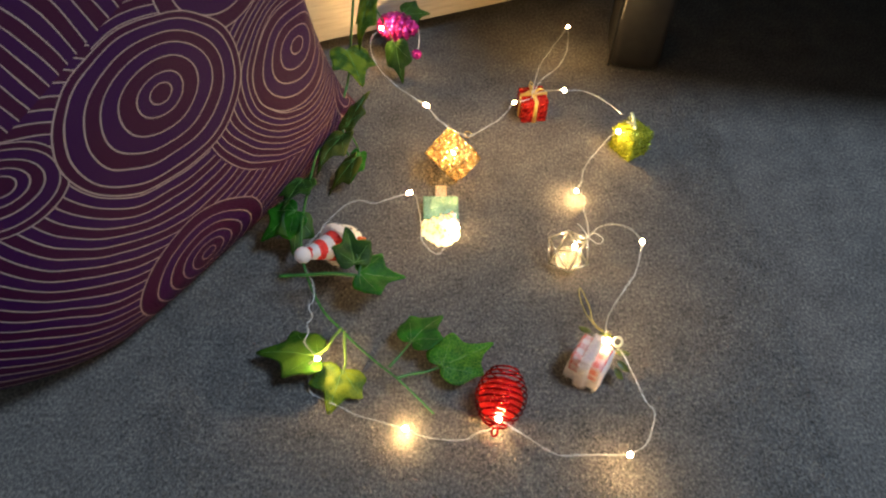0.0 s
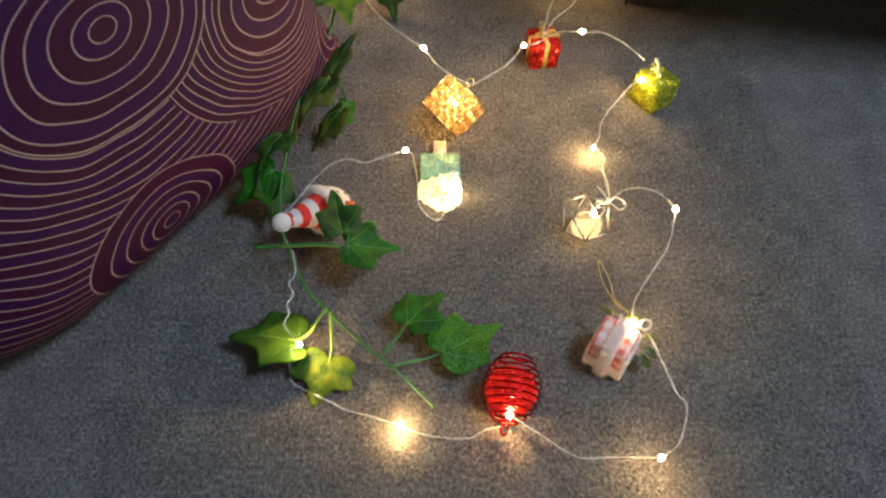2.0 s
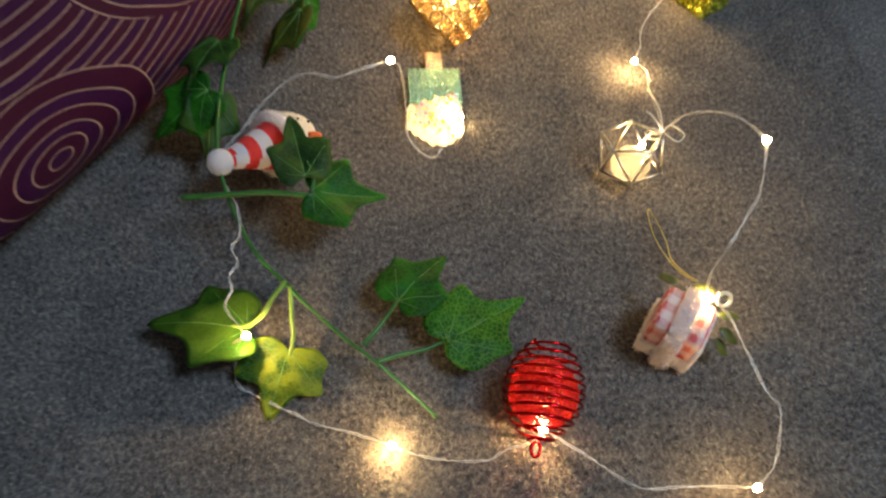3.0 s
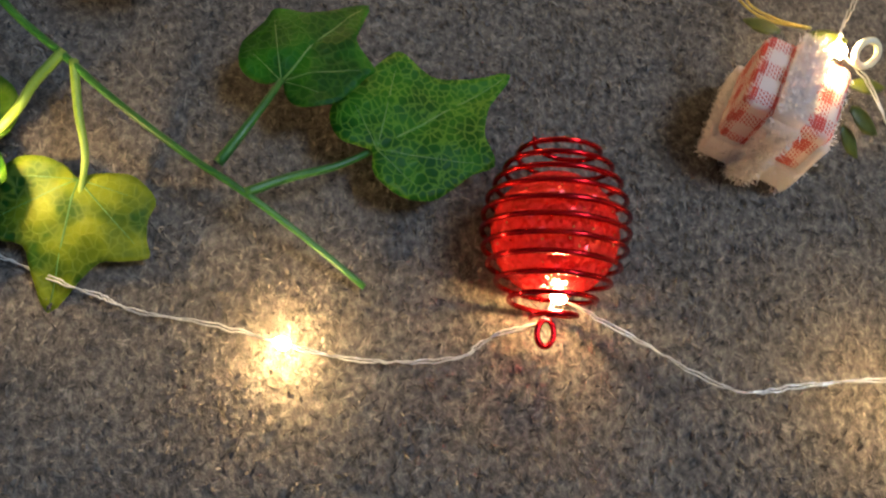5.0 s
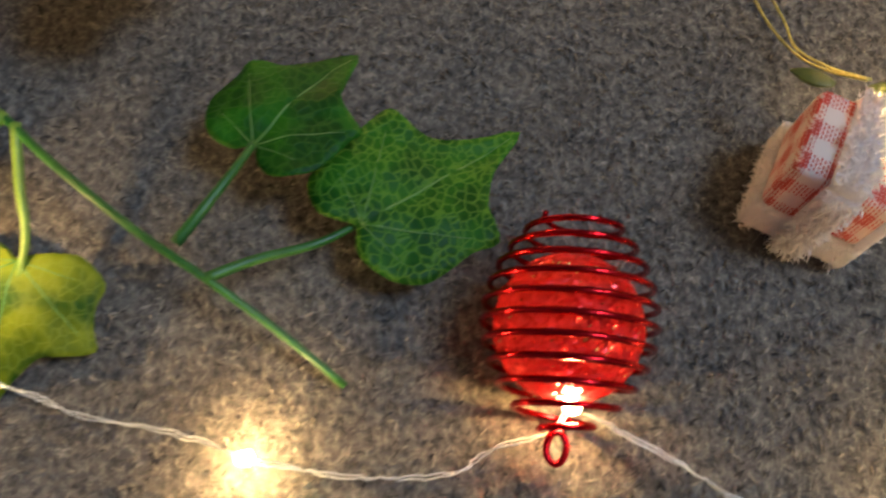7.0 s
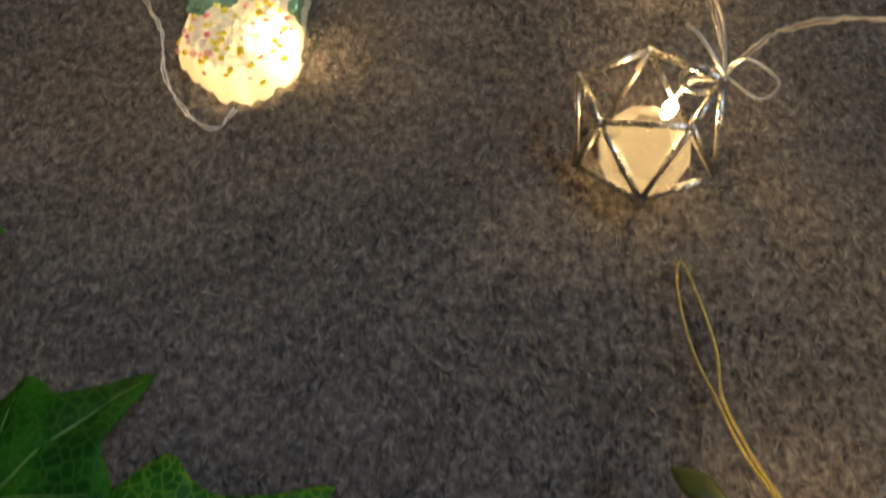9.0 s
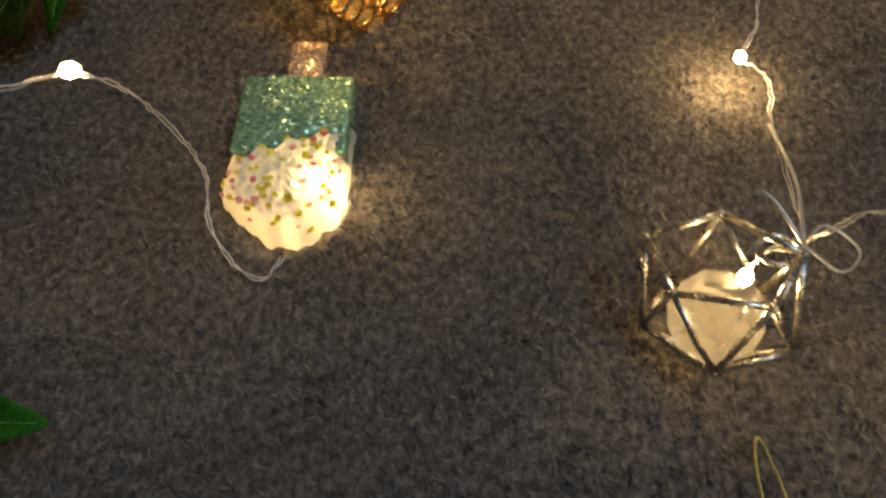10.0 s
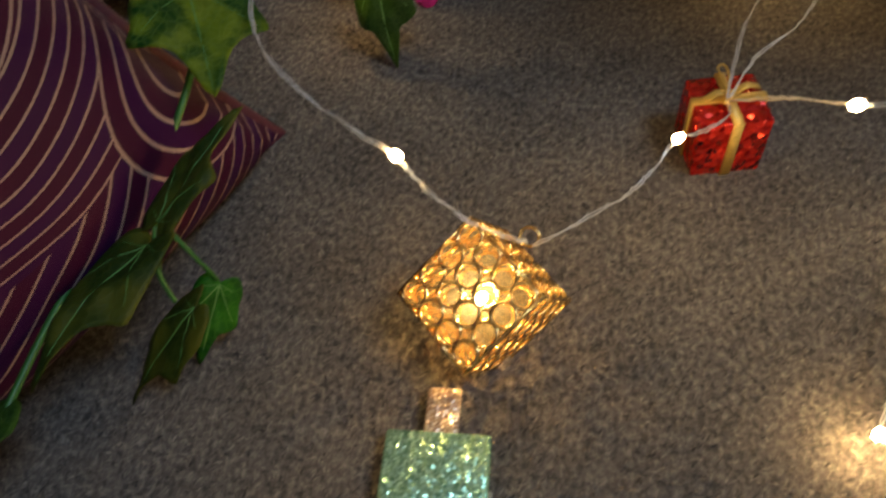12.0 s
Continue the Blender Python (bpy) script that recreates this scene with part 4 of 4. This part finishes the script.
def make_crystal():
    base, a = Vector((0.1531, 0.4793, 0.0)), 0.0225
    cage = thing("crystal_cage_ornament", Matrix.Translation(base), "open silver wire polyhedron cage holding a clear crystal ball", "ornament")
    # the hand-bent frame: tipped on its lowest corner, slightly out of true
    spin = Matrix.Translation((-0.0002, -0.0015, 0.0223)) @ Matrix(((-0.825, -0.375, -0.090, 0), (0.516, -0.586, 0.445, 0), (-0.334, -0.064, 0.898, 0), (0, 0, 0, 1)))
    # a twenty-sided frame with its top corner left out
    step = math.radians(72)
    top = [spin @ Vector((0.894 * a * math.cos(k * step), 0.894 * a * math.sin(k * step), 0.447 * a)) for k in range(5)]
    low = [spin @ Vector((0.894 * a * math.cos((k + 0.5) * step), 0.894 * a * math.sin((k + 0.5) * step), -0.447 * a)) for k in range(5)]
    foot = spin @ Vector((0, 0, -a))
    for k in range(5):
        for p, q in ((top[k], top[(k + 1) % 5]), (top[k], low[k]), (top[(k + 1) % 5], low[k]), (low[k], low[(k + 1) % 5]), (low[k], foot)):
            part("cage_bar", sweep(bmesh.new(), [p, p.lerp(q, 0.5), q], 0.00088, 8), STEEL, cage)
    for v in top + low + [foot]:
        part("joint", ball(0.0012, Matrix.Translation(v), 10, 6), STEEL, cage)
    stone = bmesh.new()
    bmesh.ops.create_icosphere(stone, subdivisions=2, radius=0.0128, matrix=Matrix.Translation((0.0005, -0.0055, 0.0158)))
    part("crystal_ball", stone, CRYSTAL, cage, "clear faceted ball", smooth=False)
    o = Vector((0.0190, 0.0065, 0.0335))
    for way in ((0.015, 0.0005, -0.003),):
        w = Vector(way)
        side = Vector((-w.y, w.x, 0)) * 0.45
        part("thread_bow", tube([o, o + w * 0.5 + side, o + w, o + w * 0.55 - side, o], 0.00042, 6, 6), SILVER_THREAD, cage)
    part("thread_tie", tube([o, o + Vector((0.002, 0.02, -0.001)), o + Vector((0.004, 0.05, -0.014))], 0.0006, 6, 5), SILVER_THREAD, cage)
    part("thread_end", tube([o, o + Vector((-0.006, 0.009, 0.004)), o + Vector((-0.010, 0.013, 0.005))], 0.0006, 6, 5), SILVER_THREAD, cage)
    eye = [Vector((0.0130 + 0.0055 * math.cos(t), 0.0052 + 0.0042 * math.sin(t), 0.0330)) for t in (2 * math.pi * k / 24 for k in range(24))]
    part("hanging_ring", sweep(bmesh.new(), eye, 0.0008, 8, True), STEEL, cage)
    return cage


SILVER_THREAD = surface("silver_thread", (0.5, 0.49, 0.46), (0.85, 0.83, 0.78), 0.35, 0.6, scale=1200.0, relief=0.0003)


def make_plush_gift():
    w, tall = 0.0290, 0.0340
    m = Matrix.Translation((0.1575, 0.3550, tall / 2 + 0.001)) @ pose(0, 0, 0, 0, 0, -33)
    gift = thing("plush_gift_ornament", m, "red gingham gift ornament with fluffy white ribbon and a cream ring", "ornament")
    part("box", block(w, w, tall, None, 0.003, 3), GINGHAM, gift, "red and white gingham cloth")
    rng = np.random.default_rng(21)
    h, half = tall / 2, w / 2
    # one fluffy band over the top and down the front and back
    bm = bmesh.new()
    for c, size in (((0, 0, h), (0.0098, w + 0.004, 0.0070)), ((0, half, 0), (0.0098, 0.0070, tall)), ((0, -half, 0), (0.0098, 0.0070, tall))):
        block(*size, Matrix.Translation(c), 0.0032, 4, bm=bm)
    pts, nrm = [], []
    for _ in range(3600):
        x, t = rng.uniform(-0.0046, 0.0046), rng.uniform(-1, 1)
        if rng.random() < 0.5:
            pts.append(Vector((x, t * (half + 0.001), h + 0.0034 - 60 * x * x)))
            nrm.append(Vector((x * 160, t ** 5, 1)).normalized())
        else:
            sgn = 1 if rng.random() < 0.25 else -1
            pts.append(Vector((x, sgn * (half + 0.0034 - 60 * x * x), t * h)))
            nrm.append(Vector((x * 160, sgn, 0)).normalized())
    fur(pts, nrm, 0.0019, 0.00007, rng, bm=bm, wildness=0.6)
    part("fluffy_ribbon", bm, FLUFF, gift, "fluffy white ribbon band")
    # fluffy trim low on the faces and over two sides
    pts, nrm = [], []
    for _ in range(5200):
        side = int(rng.integers(4))
        t, z = rng.uniform(-half, half), rng.uniform(-h, -h + 0.0150)
        if side == 0:
            z = rng.uniform(-h, h - 0.004)
        elif side != 1 and z < -h + 0.004 and 0.005 < abs(t) < 0.012:
            continue
        n = ((1, 0), (-1, 0), (0, 1), (0, -1))[side]
        pts.append(Vector((n[0] * half + (t if n[0] == 0 else 0), n[1] * half + (t if n[1] == 0 else 0), z)))
        nrm.append(Vector((*n, -0.1)))
    bm = block(w + 0.0030, w + 0.0030, 0.0115, Matrix.Translation((0, 0, -h + 0.0085)), 0.0014, 3)
    block(0.0030, w + 0.002, tall - 0.006, Matrix.Translation((half, 0, -0.002)), 0.0013, 2, bm=bm)
    part("fluffy_trim", fur(pts, nrm, 0.0019, 0.00007, rng, bm=bm, wildness=0.6), FLUFF, gift, "fluffy white trim")
    inv = m.inverted()
    eye = [inv @ Vector((0.1795 + 0.0038 * math.cos(a), 0.3625 + 0.0026 * math.sin(a), 0.0385 + 0.0030 * math.sin(a))) for a in (2 * math.pi * k / 24 for k in range(24))]
    part("hanging_ring", sweep(bmesh.new(), eye, 0.0011, 8, True), CLEAR_PLASTIC, gift, "cream plastic ring")
    for base, tip, w in (((0.166, 0.374, 0.033), (0.177, 0.369, 0.036), 0.007), ((0.160, 0.378, 0.030), (0.150, 0.385, 0.028), 0.006),
                         ((0.179, 0.358, 0.028), (0.193, 0.358, 0.026), 0.006), ((0.180, 0.352, 0.024), (0.191, 0.345, 0.018), 0.008), ((0.178, 0.348, 0.02), (0.186, 0.340, 0.012), 0.007)):
        b, t = inv @ Vector(base), inv @ Vector(tip)
        part("sprig_leaf", sweep(bmesh.new(), [b.lerp(t, k / 8) for k in range(9)], lambda q, w=w: w / 2 * math.sin(math.pi * (0.08 + 0.9 * q)) + 0.0002, 8, flat=0.22), GREEN_PLASTIC, gift, "small olive plastic leaf")
    loop = [(0.171, 0.379, 0.030), (0.170, 0.392, 0.018), (0.169, 0.407, 0.008), (0.1695, 0.420, 0.006), (0.1665, 0.435, 0.006), (0.163, 0.445, 0.006),
            (0.1615, 0.436, 0.006), (0.1635, 0.420, 0.006), (0.1680, 0.405, 0.008), (0.1690, 0.392, 0.017), (0.170, 0.379, 0.030)]
    part("thread_loop", tube([inv @ Vector(p) for p in loop], 0.00045, 6, 6), GOLD_THREAD, gift, "gold metallic hanging thread")
    return gift


def make_snowman():
    """A plush snowman's head with a striped hat, one mesh."""
    head, pom = Vector((-0.066, 0.487, 0.0205)), Vector((-0.0999, 0.4540, 0.041))
    base = Vector((-0.066, 0.487, 0.0))
    bm = bmesh.new()
    ball(0.0185, Matrix.Translation(head - base) @ Matrix.Diagonal((1.05, 0.95, 1.0, 1)), 24, 16, 0, bm)
    ball(0.0079, Matrix.Translation(pom - base), 16, 10, 1, bm)
    axis = (pom - head).normalized()
    far = (pom - head).length
    m = Matrix.Translation(head - base) @ axis.to_track_quat("Z", "Y").to_matrix().to_4x4()
    rows = 24
    hat = [(0.0165 - 0.0115 * (k / rows) ** 0.9, 0.010 + (far - 0.014) * k / rows) for k in range(rows + 1)]
    start = len(bm.faces)
    lathe(hat, 24, 2, bm, m)
    bm.faces.ensure_lookup_table()
    inv = m.inverted()
    for f in bm.faces[start:]:
        q = inv @ f.calc_center_median()
        f.material_index = 2 if int((q.z + 0.0016 * math.sin(math.atan2(q.y, q.x))) / 0.0075) % 2 == 0 else 1
    brim = [m @ Vector((0.0172 * math.cos(a), 0.0172 * math.sin(a), 0.0095)) for a in (2 * math.pi * j / 28 for j in range(28))]
    sweep(bm, brim, 0.0038, 8, True, 1.0, 1)
    nose = Matrix.Translation(head - base + Vector((0.84, -0.20, 0.50)).normalized() * 0.018) @ Vector((0.9, -0.05, 0.30)).to_track_quat("Z", "Y").to_matrix().to_4x4()
    lathe([(0.0030, 0.0), (0.0028, 0.0025), (0.0017, 0.006), (0.0004, 0.008)], 10, 3, bm, nose)
    for way in ((0.42, 0.18, 0.88), (0.50, -0.52, 0.68), (0.72, 0.30, 0.62), (0.80, -0.48, 0.35), (0.9, 0.1, 0.3)):
        ball(0.0009, Matrix.Translation(head - base + Vector(way).normalized() * 0.0192), 8, 6, 4, bm)
    rng = np.random.default_rng(5)
    pts, nrm = [], []
    for _ in range(3600):
        n = Vector(rng.normal(0, 1, 3)).normalized()
        if n.z < -0.6 or n.dot(axis) > 0.55:
            continue
        pts.append(head - base + Vector((n.x * 1.05, n.y * 0.95, n.z)) * 0.0182)
        nrm.append(n)
    fur(pts, nrm, 0.0010, 0.00012, rng, index=0, bm=bm)
    pts, nrm = [], []
    for _ in range(3000):
        a, c = rng.uniform(0, 2 * math.pi), rng.uniform(0, 2 * math.pi)
        n = m.to_3x3() @ Vector((math.cos(a) * math.cos(c), math.sin(a) * math.cos(c), math.sin(c)))
        pts.append(m @ Vector((0.0172 * math.cos(a), 0.0172 * math.sin(a), 0.0095)) + n * 0.0036)
        nrm.append(n)
    fur(pts, nrm, 0.0015, 0.00010, rng, index=1, bm=bm)
    ob = part("snowman_ornament", bm, [CREAM_FLUFF, FLUFF, RED_FELT, ORANGE_FELT, BEAD_BLACK])
    ob.location = base
    return tagged(ob, "plush snowman ornament in a red and white striped hat", "ornament")


def make_beehive():
    m = Matrix.Translation((-0.019, 0.812, 0.047)) @ pose(0, 0, 0, 0, 84, -18)
    hive = thing("pine_cone_ornament", m, "magenta foil ribbed cone ornament with a small hanging ball", "ornament")
    prof = []
    for k in range(61):
        t = k / 60
        r = 0.0185 * math.sin(math.pi * (0.08 + 0.86 * t)) ** 0.7 * (1 - 0.25 * t)
        prof.append((r + 0.0014 * math.sin(t * 7 * 2 * math.pi), -0.026 + 0.052 * t))
    part("cone", lathe(prof, 28), MAGENTA_FOIL, hive)
    studs = bmesh.new()
    for k in range(5):
        t = (k + 0.75) / 6.5
        for j in range(14):
            a = 2 * math.pi * (j + 0.5 * (k % 2)) / 14
            r = 0.0185 * math.sin(math.pi * (0.08 + 0.86 * t)) ** 0.7 * (1 - 0.25 * t) + 0.001
            bmesh.ops.create_icosphere(studs, subdivisions=1, radius=0.0013, matrix=Matrix.Translation((r * math.cos(a), r * math.sin(a), -0.026 + 0.052 * t)))
    tagged(part("stud", studs, MAGENTA_FOIL, hive), kind="stuff")
    inv = m.inverted()
    drop = inv @ Vector((0.0035, 0.775, 0.034))
    part("drop_ball", ball(0.0062, Matrix.Translation(drop), 16, 10), MAGENTA_FOIL, hive, "small shiny magenta ball")
    part("drop_thread", tube([Vector((0, 0, 0.026)), (Vector((0, 0, 0.030)) + drop) / 2, drop], 0.0006, 6, 4), SILVER_THREAD, hive)
    return hive


make_red_bulb()
make_ring_lantern()
make_ice_bar()
make_gift_box((0.1395, 0.708), 9, 0.030, RED_FOIL, GOLD_RIBBON, "red hologram foil gift box ornament with gold ribbon", ((0.012, 0.002, 0.002), (-0.011, -0.001, 0.0), (-0.003, -0.005, 0.0)))
make_gift_box((0.2465, 0.649), 35, 0.031, GREEN_FOIL, PALE_RIBBON, "yellow-green tinsel gift box ornament with a pale ribbon bow", ((0.004, 0.012, 0.011), (-0.012, 0.003, 0.011), (-0.003, 0.004, 0.002)), 1500)
make_crystal()
make_plush_gift()
make_snowman()
make_beehive()


# ---- carpet pile ----
def make_pile():
    """Loose fibres standing and lying on the carpet near the ornaments, too many to count."""
    rng = np.random.default_rng(3)
    n = 90000
    x, y = rng.uniform(-0.24, 0.36, n), rng.uniform(0.20, 0.80, n)
    a, size, wide = rng.uniform(0, 2 * np.pi, n), rng.uniform(0.0016, 0.0042, n), rng.uniform(0.00016, 0.00042, n)
    rise = rng.uniform(0.0, 0.0014, n)
    dx, dy = np.cos(a), np.sin(a)
    base = np.stack([x, y, np.full(n, 0.0001)], 1)
    side = np.stack([-dy, dx, np.zeros(n)], 1) * wide[:, None]
    mid = base + np.stack([dx * size * 0.5, dy * size * 0.5, rise], 1)
    tip = base + np.stack([dx * size, dy * size, rise * rng.uniform(0.2, 1.0, n)], 1)
    verts = np.stack([base - side, base + side, mid + side, mid - side, tip], 1).reshape(-1, 3)
    k = np.arange(n) * 5
    quads = np.stack([k, k + 1, k + 2, k + 3], 1)
    tris = np.stack([k + 3, k + 2, k + 4], 1)
    me = bpy.data.meshes.new("carpet_pile")
    me.from_pydata(verts.tolist(), [], quads.tolist() + tris.tolist())
    me.materials.append(FIBRE)
    ob = new("carpet_pile", me)
    return tagged(ob, "loose grey and brown carpet fibres", "carpet pile", kind="stuff")


make_pile()
